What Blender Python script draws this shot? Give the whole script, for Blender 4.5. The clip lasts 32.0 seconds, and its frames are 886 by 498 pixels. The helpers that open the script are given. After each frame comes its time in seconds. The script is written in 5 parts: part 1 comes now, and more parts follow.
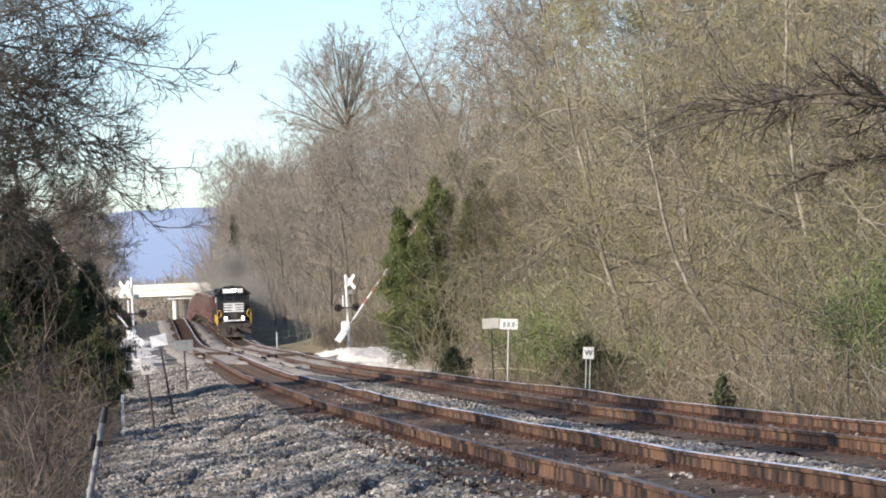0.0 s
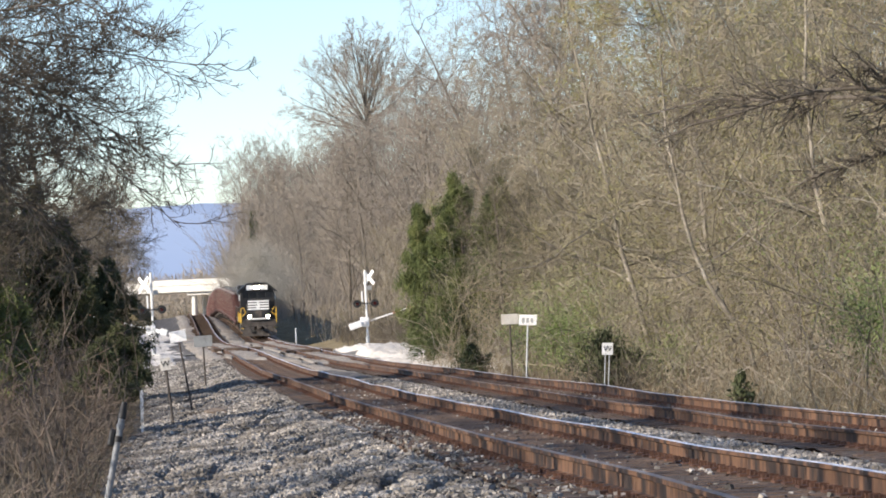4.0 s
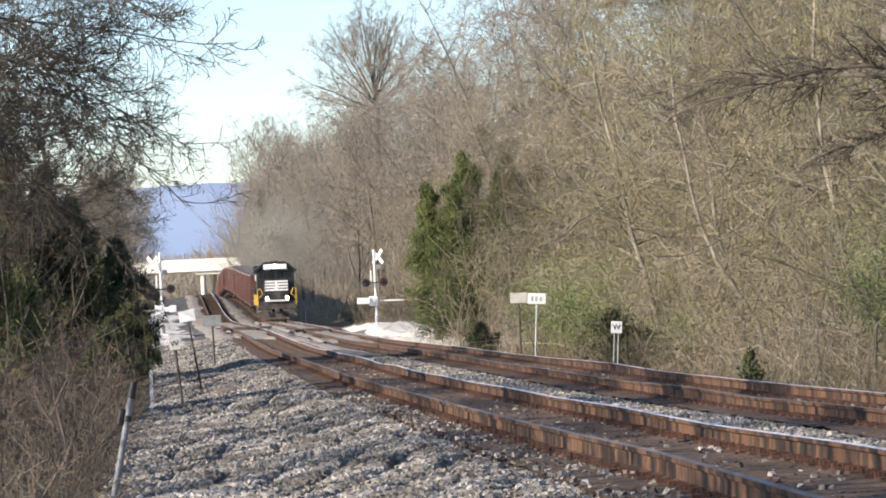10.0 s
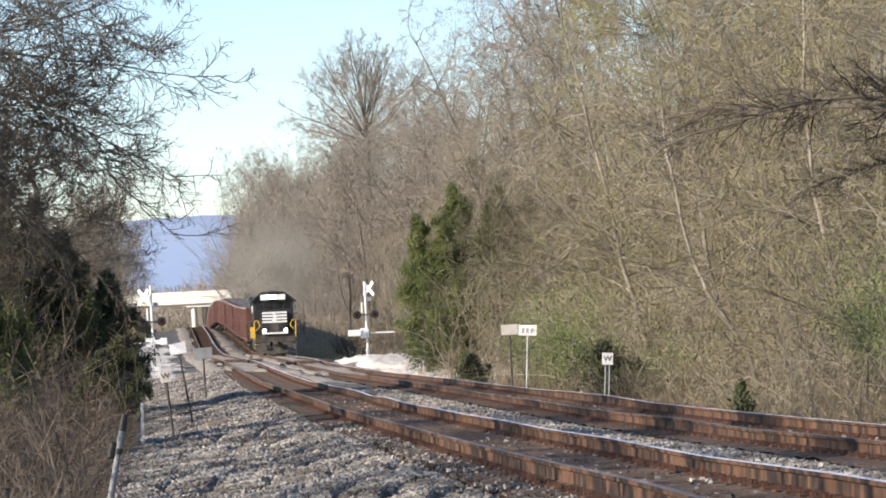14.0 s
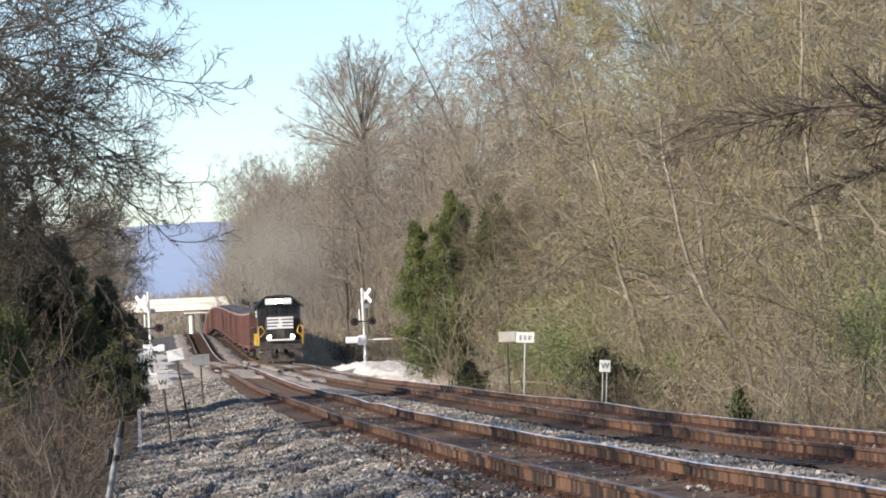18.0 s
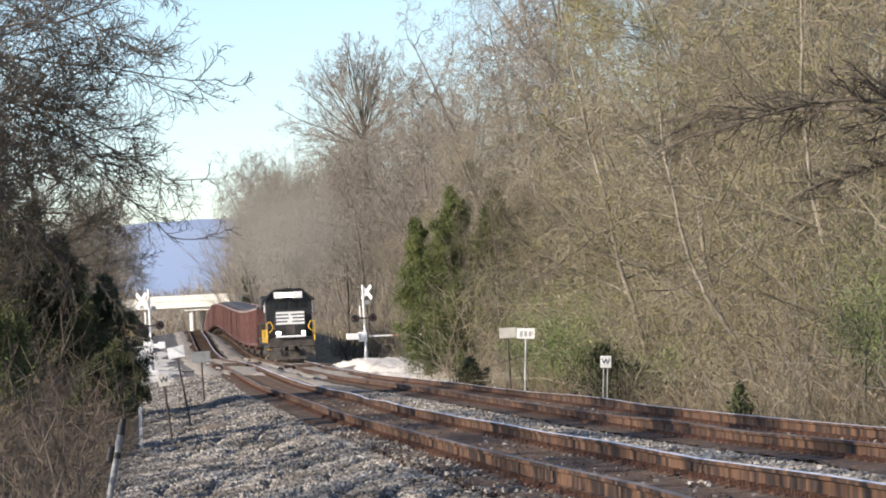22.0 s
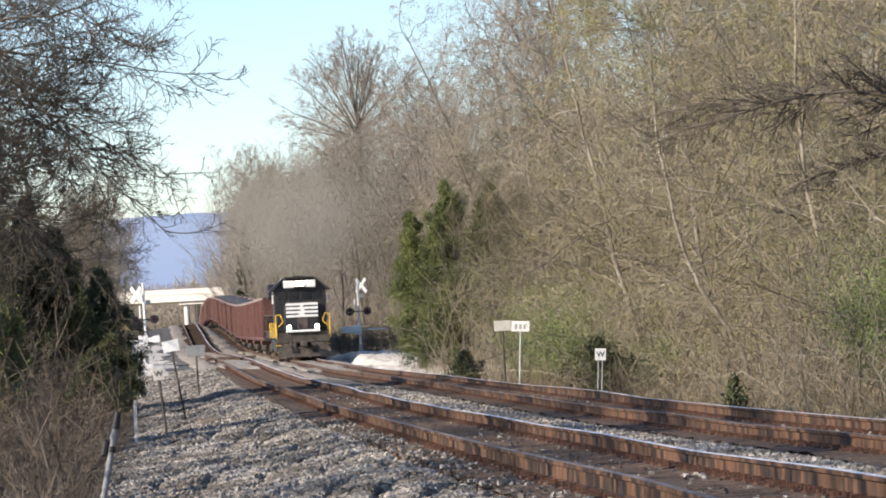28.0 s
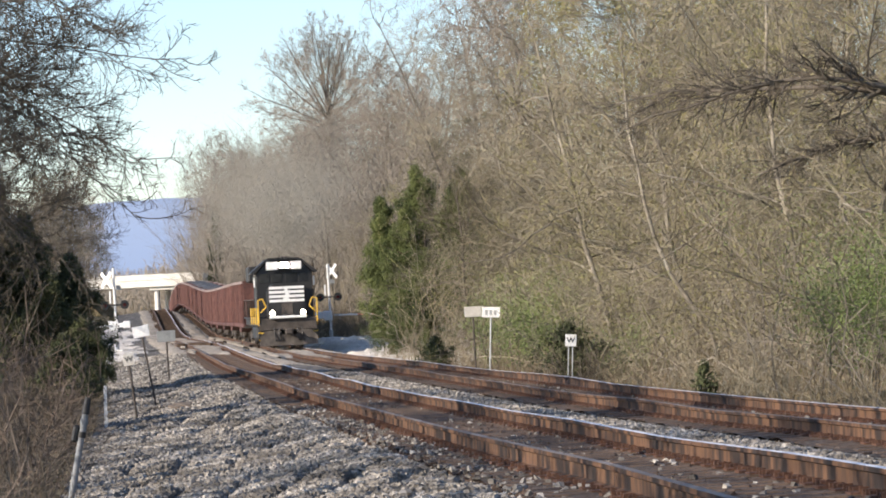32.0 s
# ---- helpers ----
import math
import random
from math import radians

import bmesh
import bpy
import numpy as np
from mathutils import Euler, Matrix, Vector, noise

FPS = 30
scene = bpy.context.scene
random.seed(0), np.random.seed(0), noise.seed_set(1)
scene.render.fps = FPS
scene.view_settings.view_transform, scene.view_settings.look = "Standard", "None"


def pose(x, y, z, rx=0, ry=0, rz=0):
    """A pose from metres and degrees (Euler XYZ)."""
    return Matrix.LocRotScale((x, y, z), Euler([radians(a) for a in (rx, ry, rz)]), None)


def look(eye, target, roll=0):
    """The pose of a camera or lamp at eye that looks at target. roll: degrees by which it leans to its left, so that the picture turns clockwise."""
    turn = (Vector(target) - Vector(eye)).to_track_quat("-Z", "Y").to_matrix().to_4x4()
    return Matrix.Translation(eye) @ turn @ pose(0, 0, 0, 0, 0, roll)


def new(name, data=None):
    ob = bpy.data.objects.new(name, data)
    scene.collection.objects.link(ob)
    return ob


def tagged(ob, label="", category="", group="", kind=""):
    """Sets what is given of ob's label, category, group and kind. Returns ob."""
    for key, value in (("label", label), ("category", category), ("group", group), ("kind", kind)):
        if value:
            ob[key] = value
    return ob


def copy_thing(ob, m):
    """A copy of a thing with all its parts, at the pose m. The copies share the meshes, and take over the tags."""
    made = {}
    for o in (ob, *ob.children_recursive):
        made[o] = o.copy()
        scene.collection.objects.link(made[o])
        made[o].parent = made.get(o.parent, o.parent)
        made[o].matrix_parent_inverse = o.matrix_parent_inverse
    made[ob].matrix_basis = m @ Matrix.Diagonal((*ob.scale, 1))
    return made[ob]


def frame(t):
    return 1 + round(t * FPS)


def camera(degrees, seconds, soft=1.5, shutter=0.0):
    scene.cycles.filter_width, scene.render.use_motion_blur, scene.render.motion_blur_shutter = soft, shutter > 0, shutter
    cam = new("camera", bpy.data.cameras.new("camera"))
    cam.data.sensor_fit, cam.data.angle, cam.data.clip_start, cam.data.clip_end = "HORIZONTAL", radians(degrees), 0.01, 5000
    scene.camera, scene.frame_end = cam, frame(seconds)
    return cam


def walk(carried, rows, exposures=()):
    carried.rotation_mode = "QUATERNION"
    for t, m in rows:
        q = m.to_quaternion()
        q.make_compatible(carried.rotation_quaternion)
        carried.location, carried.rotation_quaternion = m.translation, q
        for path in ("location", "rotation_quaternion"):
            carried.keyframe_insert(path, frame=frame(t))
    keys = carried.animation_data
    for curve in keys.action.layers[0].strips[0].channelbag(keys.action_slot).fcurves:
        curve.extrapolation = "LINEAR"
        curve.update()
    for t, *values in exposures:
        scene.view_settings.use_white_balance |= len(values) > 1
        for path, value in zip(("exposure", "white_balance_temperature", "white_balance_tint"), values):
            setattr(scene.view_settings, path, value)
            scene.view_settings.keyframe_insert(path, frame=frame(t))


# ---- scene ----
# Camera: held by hand at one spot beside the line, long lens.
EYE = 1.7
cam = camera(15.94, 32.0, 1.85)
# seconds, yaw, pitch, roll
TURNS = [
    (0.0, -5.498, 1.299, -2.20),
    (0.5, -5.491, 1.256, -2.24),
    (1.0, -5.494, 1.082, -2.22),
    (1.5, -5.521, 1.053, -2.26),
    (2.0, -5.466, 1.125, -2.25),
    (2.5, -5.350, 1.260, -2.36),
    (3.0, -5.190, 1.312, -2.23),
    (3.5, -5.148, 1.219, -2.19),
    (5.5, -5.199, 1.328, -2.18),
    (6.0, -5.202, 1.334, -2.10),
    (6.5, -5.039, 1.413, -2.04),
    (7.0, -5.000, 1.246, -2.17),
    (7.5, -4.959, 1.076, -2.26),
    (8.0, -5.014, 0.866, -2.39),
    (8.5, -5.128, 0.891, -2.23),
    (9.0, -5.122, 0.827, -2.39),
    (9.5, -5.087, 0.825, -2.49),
    (10.0, -4.978, 0.859, -2.34),
    (10.5, -4.958, 0.961, -2.39),
    (11.0, -5.055, 0.986, -2.40),
    (11.5, -5.147, 1.035, -2.35),
    (12.0, -5.168, 1.269, -2.39),
    (12.5, -5.260, 1.362, -2.48),
    (13.0, -5.313, 1.515, -2.50),
    (13.5, -5.188, 1.522, -2.45),
    (14.0, -5.168, 1.430, -2.48),
    (14.5, -5.240, 1.314, -2.48),
    (16.5, -5.407, 1.387, -2.46),
    (17.0, -5.257, 1.350, -2.36),
    (17.5, -5.151, 1.518, -2.28),
    (18.0, -5.217, 1.554, -2.39),
    (18.5, -5.255, 1.384, -2.31),
    (19.0, -5.212, 1.385, -2.44),
    (19.5, -5.194, 1.458, -2.50),
    (20.0, -5.061, 1.573, -2.47),
    (20.5, -5.048, 1.563, -2.53),
    (21.0, -5.142, 1.482, -2.49),
    (21.5, -5.117, 1.454, -2.54),
    (22.0, -5.207, 1.488, -2.58),
    (22.5, -5.301, 1.537, -2.50),
    (23.0, -5.266, 1.593, -2.51),
    (23.5, -5.171, 1.536, -2.46),
    (24.0, -5.131, 1.335, -2.35),
    (24.5, -5.163, 1.125, -2.38),
    (25.0, -5.337, 1.111, -2.56),
    (25.5, -5.540, 1.089, -2.61),
    (26.0, -5.618, 1.134, -2.59),
    (26.5, -5.393, 1.295, -2.59),
    (28.5, -5.333, 1.370, -2.78),
    (29.0, -5.464, 1.390, -2.71),
    (29.5, -5.435, 1.344, -2.66),
    (30.0, -5.371, 1.313, -2.48),
    (30.5, -5.284, 1.296, -2.48),
    (31.0, -5.480, 1.169, -2.45),
    (31.5, -5.728, 1.035, -2.64),
    (32.0, -5.822, 1.076, -2.66),
]
walk(cam, [(t, pose(0, 0, EYE, 90 + pitch, 0, yaw) @ pose(0, 0, 0, 0, 0, roll)) for t, yaw, pitch, roll in TURNS],
     exposures=[(0.0, 0.54, 6450, 15), (6.0, 0.56, 6500, 15), (9.0, 0.62, 6550, 15), (12.0, 0.61, 6600, 15), (17.0, 0.49, 6600, 15), (24.0, 0.48, 6600, 15), (32.0, 0.53, 6600, 15)])

# ---- light ----
SUN_ELEV, SUN_AZ = 24.0, -114.0   # azimuth of the sun, degrees clockwise from +y: it stands across the line, to the west
world = bpy.data.worlds.new("world")
scene.world = world
world.use_nodes = True
wn = world.node_tree
sky = wn.nodes.new("ShaderNodeTexSky")
sky.sky_type = "NISHITA"
sky.sun_disc = False
sky.sun_elevation = radians(SUN_ELEV)
sky.sun_rotation = radians(SUN_AZ)
sky.air_density, sky.dust_density, sky.ozone_density = 1.0, 0.2, 3.2
wn.links.new(sky.outputs[0], wn.nodes["Background"].inputs[0])
wn.nodes["Background"].inputs[1].default_value = 0.15
sun = new("sun", bpy.data.lights.new("sun", "SUN"))
sun.data.energy = 5.0
sun.data.angle = radians(0.6)
sun.data.color = (1.0, 0.9, 0.74)
_a, _e = radians(SUN_AZ), radians(SUN_ELEV)
sun.matrix_basis = look((0, 0, 0), (-math.sin(_a) * math.cos(_e), -math.cos(_a) * math.cos(_e), -math.sin(_e)))


# ---- materials ----
def material(name, c1, c2, scale=3.0, rough=0.8, metal=0.0, bump=0.3, fine=40.0, c3=None, coord="Object", vary=0.0, spec=0.5, dist=0.02, stretch=None):
    m = bpy.data.materials.new(name)
    m.use_nodes = True
    n, l = m.node_tree.nodes, m.node_tree.links
    b = n["Principled BSDF"]
    tc = n.new("ShaderNodeTexCoord")
    n1, n2 = n.new("ShaderNodeTexNoise"), n.new("ShaderNodeTexNoise")
    n1.inputs["Scale"].default_value, n1.inputs["Detail"].default_value = scale, 5
    n2.inputs["Scale"].default_value, n2.inputs["Detail"].default_value = fine, 4
    vec = tc.outputs[coord]
    if stretch:
        mp = n.new("ShaderNodeMapping")
        mp.inputs["Scale"].default_value = stretch
        l.new(vec, mp.inputs["Vector"])
        vec = mp.outputs["Vector"]
    for q in (n1, n2):
        l.new(vec, q.inputs["Vector"])
    r = n.new("ShaderNodeValToRGB")
    r.color_ramp.elements[0].position, r.color_ramp.elements[1].position = 0.35, 0.68
    r.color_ramp.elements[0].color, r.color_ramp.elements[1].color = (*c1, 1), (*c2, 1)
    l.new(n1.outputs["Fac"], r.inputs["Fac"])
    out = r.outputs["Color"]
    mix = n.new("ShaderNodeMix")
    mix.data_type = "RGBA"
    mix.inputs["B"].default_value = (*(c3 or tuple(v * 0.55 for v in c1)), 1)
    r2 = n.new("ShaderNodeValToRGB")
    r2.color_ramp.elements[0].position, r2.color_ramp.elements[1].position = 0.5, 0.75
    l.new(n2.outputs["Fac"], r2.inputs["Fac"])
    l.new(r2.outputs["Color"], mix.inputs["Factor"])
    l.new(out, mix.inputs["A"])
    out = mix.outputs["Result"]
    if vary:
        info, geo = n.new("ShaderNodeObjectInfo"), n.new("ShaderNodeNewGeometry")
        add = n.new("ShaderNodeMath")
        l.new(info.outputs["Random"], add.inputs[0])
        l.new(geo.outputs["Random Per Island"], add.inputs[1])
        mr = n.new("ShaderNodeMapRange")
        mr.inputs["From Max"].default_value = 2.0
        mr.inputs["To Min"].default_value, mr.inputs["To Max"].default_value = 1 - vary, 1 + vary
        l.new(add.outputs[0], mr.inputs["Value"])
        hs = n.new("ShaderNodeHueSaturation")
        l.new(mr.outputs["Result"], hs.inputs["Value"])
        l.new(out, hs.inputs["Color"])
        out = hs.outputs["Color"]
    l.new(out, b.inputs["Base Color"])
    b.inputs["Roughness"].default_value, b.inputs["Metallic"].default_value = rough, metal
    b.inputs["Specular IOR Level"].default_value = spec
    if bump:
        bn = n.new("ShaderNodeBump")
        bn.inputs["Strength"].default_value, bn.inputs["Distance"].default_value = bump, dist
        l.new(n2.outputs["Fac"], bn.inputs["Height"])
        l.new(bn.outputs["Normal"], b.inputs["Normal"])
    return m


def glowing(name, colour, strength):
    m = bpy.data.materials.new(name)
    m.use_nodes = True
    b = m.node_tree.nodes["Principled BSDF"]
    b.inputs["Base Color"].default_value = (*colour, 1)
    b.inputs["Emission Color"].default_value = (*colour, 1)
    b.inputs["Emission Strength"].default_value = strength
    return m


M_GROUND = material("leaf_litter", (0.16, 0.125, 0.075), (0.30, 0.24, 0.15), 0.6, 0.95, 0, 0.6, 14, (0.10, 0.12, 0.05), spec=0.1)
M_BALLAST = material("ballast", (0.075, 0.068, 0.06), (0.19, 0.175, 0.157), 1.2, 0.9, 0, 1.0, 18, (0.045, 0.042, 0.038), dist=0.06)
M_STONE = material("ballast_stone", (0.10, 0.088, 0.073), (0.47, 0.43, 0.375), 0.8, 0.85, 0, 0.3, 30, (0.08, 0.07, 0.06), vary=0.9)
M_GRAVEL = material("pale_gravel", (0.50, 0.46, 0.40), (0.76, 0.71, 0.63), 0.45, 0.95, 0, 0.7, 6, (0.40, 0.36, 0.30), dist=0.05)
M_DUSTY = material("dusty_tan_ballast", (0.22, 0.188, 0.147), (0.47, 0.41, 0.33), 0.5, 0.95, 0, 0.8, 7, (0.15, 0.125, 0.097), dist=0.05)
M_RAIL = material("rusty_rail", (0.022, 0.014, 0.011), (0.15, 0.078, 0.042), 3.4, 0.85, 0.0, 0.3, 9, (0.04, 0.023, 0.017), stretch=(0.02, 1, 0.25))
# near-white and hardly metallic: the sky's glint on the head is painted in
M_HEAD = material("polished_glint_rail_head", (0.76, 0.75, 0.78), (0.86, 0.86, 0.90), 3, 0.42, 0.1, 0.03, 60, (0.60, 0.57, 0.58))
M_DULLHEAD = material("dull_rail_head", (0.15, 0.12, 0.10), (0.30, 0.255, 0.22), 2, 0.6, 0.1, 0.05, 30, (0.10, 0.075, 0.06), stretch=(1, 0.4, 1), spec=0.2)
for _stop, _at in zip([q for q in M_RAIL.node_tree.nodes if q.type == "VALTORGB"][0].color_ramp.elements, (0.43, 0.57)):
    _stop.position = _at
M_FOULED = material("fouled_dark_ballast", (0.045, 0.028, 0.018), (0.105, 0.068, 0.045), 1.4, 0.95, 0, 0.9, 16, (0.17, 0.138, 0.105), dist=0.05)
M_CRIB = material("dirty_brown_stone", (0.030, 0.018, 0.012), (0.115, 0.074, 0.050), 0.8, 0.9, 0, 0.3, 30, (0.06, 0.04, 0.03), vary=0.6)
M_TIE = material("weathered_tie", (0.050, 0.032, 0.021), (0.14, 0.092, 0.062), 3, 0.9, 0, 0.7, 30, (0.04, 0.03, 0.027), vary=0.3)
M_PLATE = material("rusty_plate", (0.07, 0.034, 0.022), (0.14, 0.066, 0.038), 6, 0.8, 0.1, 0.4, 40, vary=0.25)
M_ASPHALT = material("dusty_asphalt", (0.17, 0.155, 0.13), (0.30, 0.275, 0.23), 0.7, 0.9, 0, 0.4, 40)
M_BARK = material("pale_bark", (0.085, 0.072, 0.052), (0.40, 0.355, 0.29), 0.9, 0.9, 0, 0.5, 5, (0.07, 0.06, 0.045), vary=0.25)
M_DARKBARK = material("dark_bark", (0.085, 0.07, 0.055), (0.17, 0.145, 0.115), 2.0, 0.9, 0, 0.6, 14, vary=0.2)
M_TWIG = material("tan_twigs", (0.19, 0.166, 0.118), (0.37, 0.326, 0.235), 0.35, 0.9, 0, 0, 5, (0.22, 0.17, 0.11), vary=0.25, spec=0.2)
M_TWIGGREY = material("grey_brown_twigs", (0.205, 0.178, 0.145), (0.345, 0.302, 0.248), 0.35, 0.9, 0, 0, 5, (0.16, 0.13, 0.10), vary=0.25, spec=0.2)
# for dark twigs, and for shaded ones with the shade in the colour
M_TWIGDARK = material("dark_shaded_twigs", (0.09, 0.077, 0.06), (0.175, 0.148, 0.113), 0.4, 0.9, 0, 0, 5, vary=0.25, spec=0.2)
M_BUD = material("olive_buds", (0.23, 0.215, 0.09), (0.35, 0.32, 0.145), 0.5, 0.8, 0, 0, 6, (0.22, 0.21, 0.10), vary=0.3, spec=0.2)
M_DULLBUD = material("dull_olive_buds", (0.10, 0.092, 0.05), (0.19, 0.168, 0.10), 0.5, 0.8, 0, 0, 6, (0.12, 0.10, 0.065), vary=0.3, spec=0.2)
M_LEAF = material("fresh_leaves", (0.12, 0.17, 0.048), (0.22, 0.27, 0.095), 0.6, 0.7, 0, 0, 6, vary=0.3, spec=0.3)
M_CEDAR = material("cedar_foliage", (0.055, 0.075, 0.026), (0.185, 0.205, 0.073), 0.55, 0.8, 0, 0, 8, (0.03, 0.045, 0.02), vary=0.35, spec=0.2)
# M_CEDAR darkened to hold the bank's shade; also for naturally dark evergreens
M_CEDARDARK = material("dull_shaded_cedar_foliage", (0.045, 0.056, 0.027), (0.125, 0.135, 0.062), 0.9, 0.8, 0, 0, 8, (0.05, 0.046, 0.03), vary=0.35, spec=0.2)
M_STRAW = material("dry_stems", (0.14, 0.11, 0.072), (0.28, 0.222, 0.15), 0.5, 0.9, 0, 0, 6, (0.17, 0.13, 0.08), vary=0.3, spec=0.2)
M_STEM = material("reddish_grey_stems", (0.10, 0.078, 0.064), (0.25, 0.20, 0.16), 0.5, 0.9, 0, 0, 6, (0.12, 0.09, 0.07), vary=0.35, spec=0.2)
M_STEEL = material("weathered_grey_pipe", (0.17, 0.18, 0.19), (0.27, 0.285, 0.30), 5, 0.6, 0.2, 0.1, 40, (0.12, 0.12, 0.12))
M_WHITE = material("white_sheeting", (0.78, 0.78, 0.76), (0.86, 0.86, 0.84), 4, 0.5, 0, 0.05, 40, (0.62, 0.61, 0.58))
M_GREYSIGN = material("bare_sign_back", (0.34, 0.35, 0.34), (0.45, 0.46, 0.45), 4, 0.5, 0.4, 0.05, 30)
M_PALESIGN = material("weathered_pale_sign", (0.60, 0.57, 0.51), (0.72, 0.69, 0.62), 4, 0.6, 0.0, 0.05, 30, (0.5, 0.46, 0.4))
M_GALV = material("galvanised_steel", (0.38, 0.40, 0.42), (0.52, 0.54, 0.56), 5, 0.5, 0.5, 0.1, 40)
M_BLACK = material("black_paint", (0.012, 0.012, 0.013), (0.03, 0.029, 0.028), 1.0, 0.45, 0, 0.1, 20, (0.05, 0.045, 0.04))
M_DIRTY = material("grimy_steel", (0.05, 0.042, 0.036), (0.12, 0.10, 0.085), 2.0, 0.8, 0.1, 0.3, 20)
M_PILOT = material("dusty_pilot_steel", (0.05, 0.042, 0.036), (0.15, 0.13, 0.112), 2.2, 0.85, 0.05, 0.3, 12, (0.07, 0.06, 0.052))
M_YELLOW = material("yellow_paint", (0.72, 0.42, 0.03), (0.82, 0.52, 0.06), 3, 0.5, 0, 0.05, 30, (0.5, 0.3, 0.05))
M_FADEDRED = material("faded_red_sheeting", (0.46, 0.17, 0.13), (0.56, 0.25, 0.2), 5, 0.6, 0, 0.05, 30)
M_REDLENS = material("dark_red_lens", (0.07, 0.012, 0.012), (0.12, 0.02, 0.02), 5, 0.25, 0, 0, 20)
M_RUSTCAR = material("oxide_red_car", (0.07, 0.028, 0.023), (0.16, 0.066, 0.052), 0.7, 0.75, 0, 0.2, 9, (0.05, 0.024, 0.021), vary=0.3)
# top chords, paler than the car sides
M_CHORD = material("pale_car_rim", (0.16, 0.11, 0.10), (0.36, 0.30, 0.28), 0.8, 0.75, 0, 0.2, 9, (0.10, 0.05, 0.045), vary=0.2)
M_COAL = material("dark_load", (0.04, 0.04, 0.045), (0.10, 0.10, 0.105), 3, 0.8, 0, 0.8, 20)
M_CONCRETE = material("pale_concrete", (0.72, 0.69, 0.62), (0.84, 0.81, 0.74), 0.4, 0.85, 0, 0.15, 6, (0.5, 0.47, 0.42))
M_WINDOW = material("dark_glass", (0.015, 0.018, 0.022), (0.03, 0.034, 0.04), 2, 0.08, 0, 0, 10)
M_LAMP = glowing("lit_headlamp", (1.0, 0.86, 0.62), 60)
M_SMOKE = material("exhaust_haze", (0.28, 0.265, 0.23), (0.39, 0.365, 0.315), 1, 1.0, 0, 0, 4, (0.25, 0.235, 0.20), spec=0.0)
M_MUD = material("brown_mud", (0.16, 0.12, 0.085), (0.24, 0.19, 0.14), 2, 0.95, 0, 0.5, 20)
M_PLASTIC = material("black_plastic", (0.01, 0.01, 0.011), (0.022, 0.022, 0.023), 5, 0.5, 0, 0.1, 40)
# the blue haze of distance is put into the ridge's colour
M_RIDGE = material("haze_blue_ridge", (0.30, 0.38, 0.52), (0.36, 0.44, 0.57), 0.0012, 1.0, 0, 0, 0.004, (0.34, 0.41, 0.53), spec=0.0)
M_FARWOOD = material("far_woods", (0.30, 0.26, 0.21), (0.40, 0.35, 0.28), 0.05, 1.0, 0, 0, 0.4, (0.24, 0.20, 0.16), vary=0.2, spec=0.0)


# ---- mesh helpers ----
def box(bm, x0, x1, y0, y1, z0, z1, bevel=0.0):
    r = bmesh.ops.create_cube(bm, size=1)
    vs = r["verts"]
    bmesh.ops.scale(bm, vec=(x1 - x0, y1 - y0, z1 - z0), verts=vs)
    bmesh.ops.translate(bm, vec=((x0 + x1) / 2, (y0 + y1) / 2, (z0 + z1) / 2), verts=vs)
    if bevel:
        es = list({e for v in vs for e in v.link_edges})
        bmesh.ops.bevel(bm, geom=es, offset=bevel, segments=1, affect="EDGES")
    return vs


def rod(bm, a, b, r0, r1=None, n=8):
    a, b = Vector(a), Vector(b)
    d = b - a
    m = Matrix.Translation((a + b) / 2) @ d.to_track_quat("Z", "Y").to_matrix().to_4x4()
    return bmesh.ops.create_cone(bm, cap_ends=True, segments=n, radius1=r0, radius2=r1 if r1 is not None else r0, depth=d.length, matrix=m)["verts"]


def prism(bm, outline, axis, lo, hi):
    """An outline of pairs, drawn out along an axis (0 x, 1 y, 2 z)."""
    def at(u, v, w):
        return [(w, u, v), (u, w, v), (u, v, w)][axis]
    lower = [bm.verts.new(at(u, v, lo)) for u, v in outline]
    upper = [bm.verts.new(at(u, v, hi)) for u, v in outline]
    k = len(outline)
    bm.faces.new(lower), bm.faces.new(upper)
    for i in range(k):
        bm.faces.new((lower[i], lower[(i + 1) % k], upper[(i + 1) % k], upper[i]))


def part(name, bm, mat, parent=None, label="", loc=None):
    me = bpy.data.meshes.new(name)
    bmesh.ops.recalc_face_normals(bm, faces=bm.faces)
    bm.to_mesh(me)
    bm.free()
    me.materials.append(mat)
    ob = new(name, me)
    ob.parent = parent
    if loc:
        ob.location = loc
    if label:
        tagged(ob, label)
    return ob


def boxpart(name, dims, mat, parent=None, bevel=0.01, label=""):
    bm = bmesh.new()
    box(bm, *dims, bevel)
    return part(name, bm, mat, parent, label)


def rodpart(name, a, b, r, mat, parent=None, r1=None, n=8, label=""):
    bm = bmesh.new()
    rod(bm, a, b, r, r1, n)
    return part(name, bm, mat, parent, label)


def raw(name, verts, faces, mat, parent=None, smooth=False):
    me = bpy.data.meshes.new(name)
    me.from_pydata(np.asarray(verts).tolist(), [], np.asarray(faces).tolist() if isinstance(faces, np.ndarray) else faces)
    me.materials.append(mat)
    if smooth:
        me.polygons.foreach_set("use_smooth", np.ones(len(me.polygons), dtype=bool))
    me.update()
    ob = new(name, me)
    ob.parent = parent
    return ob


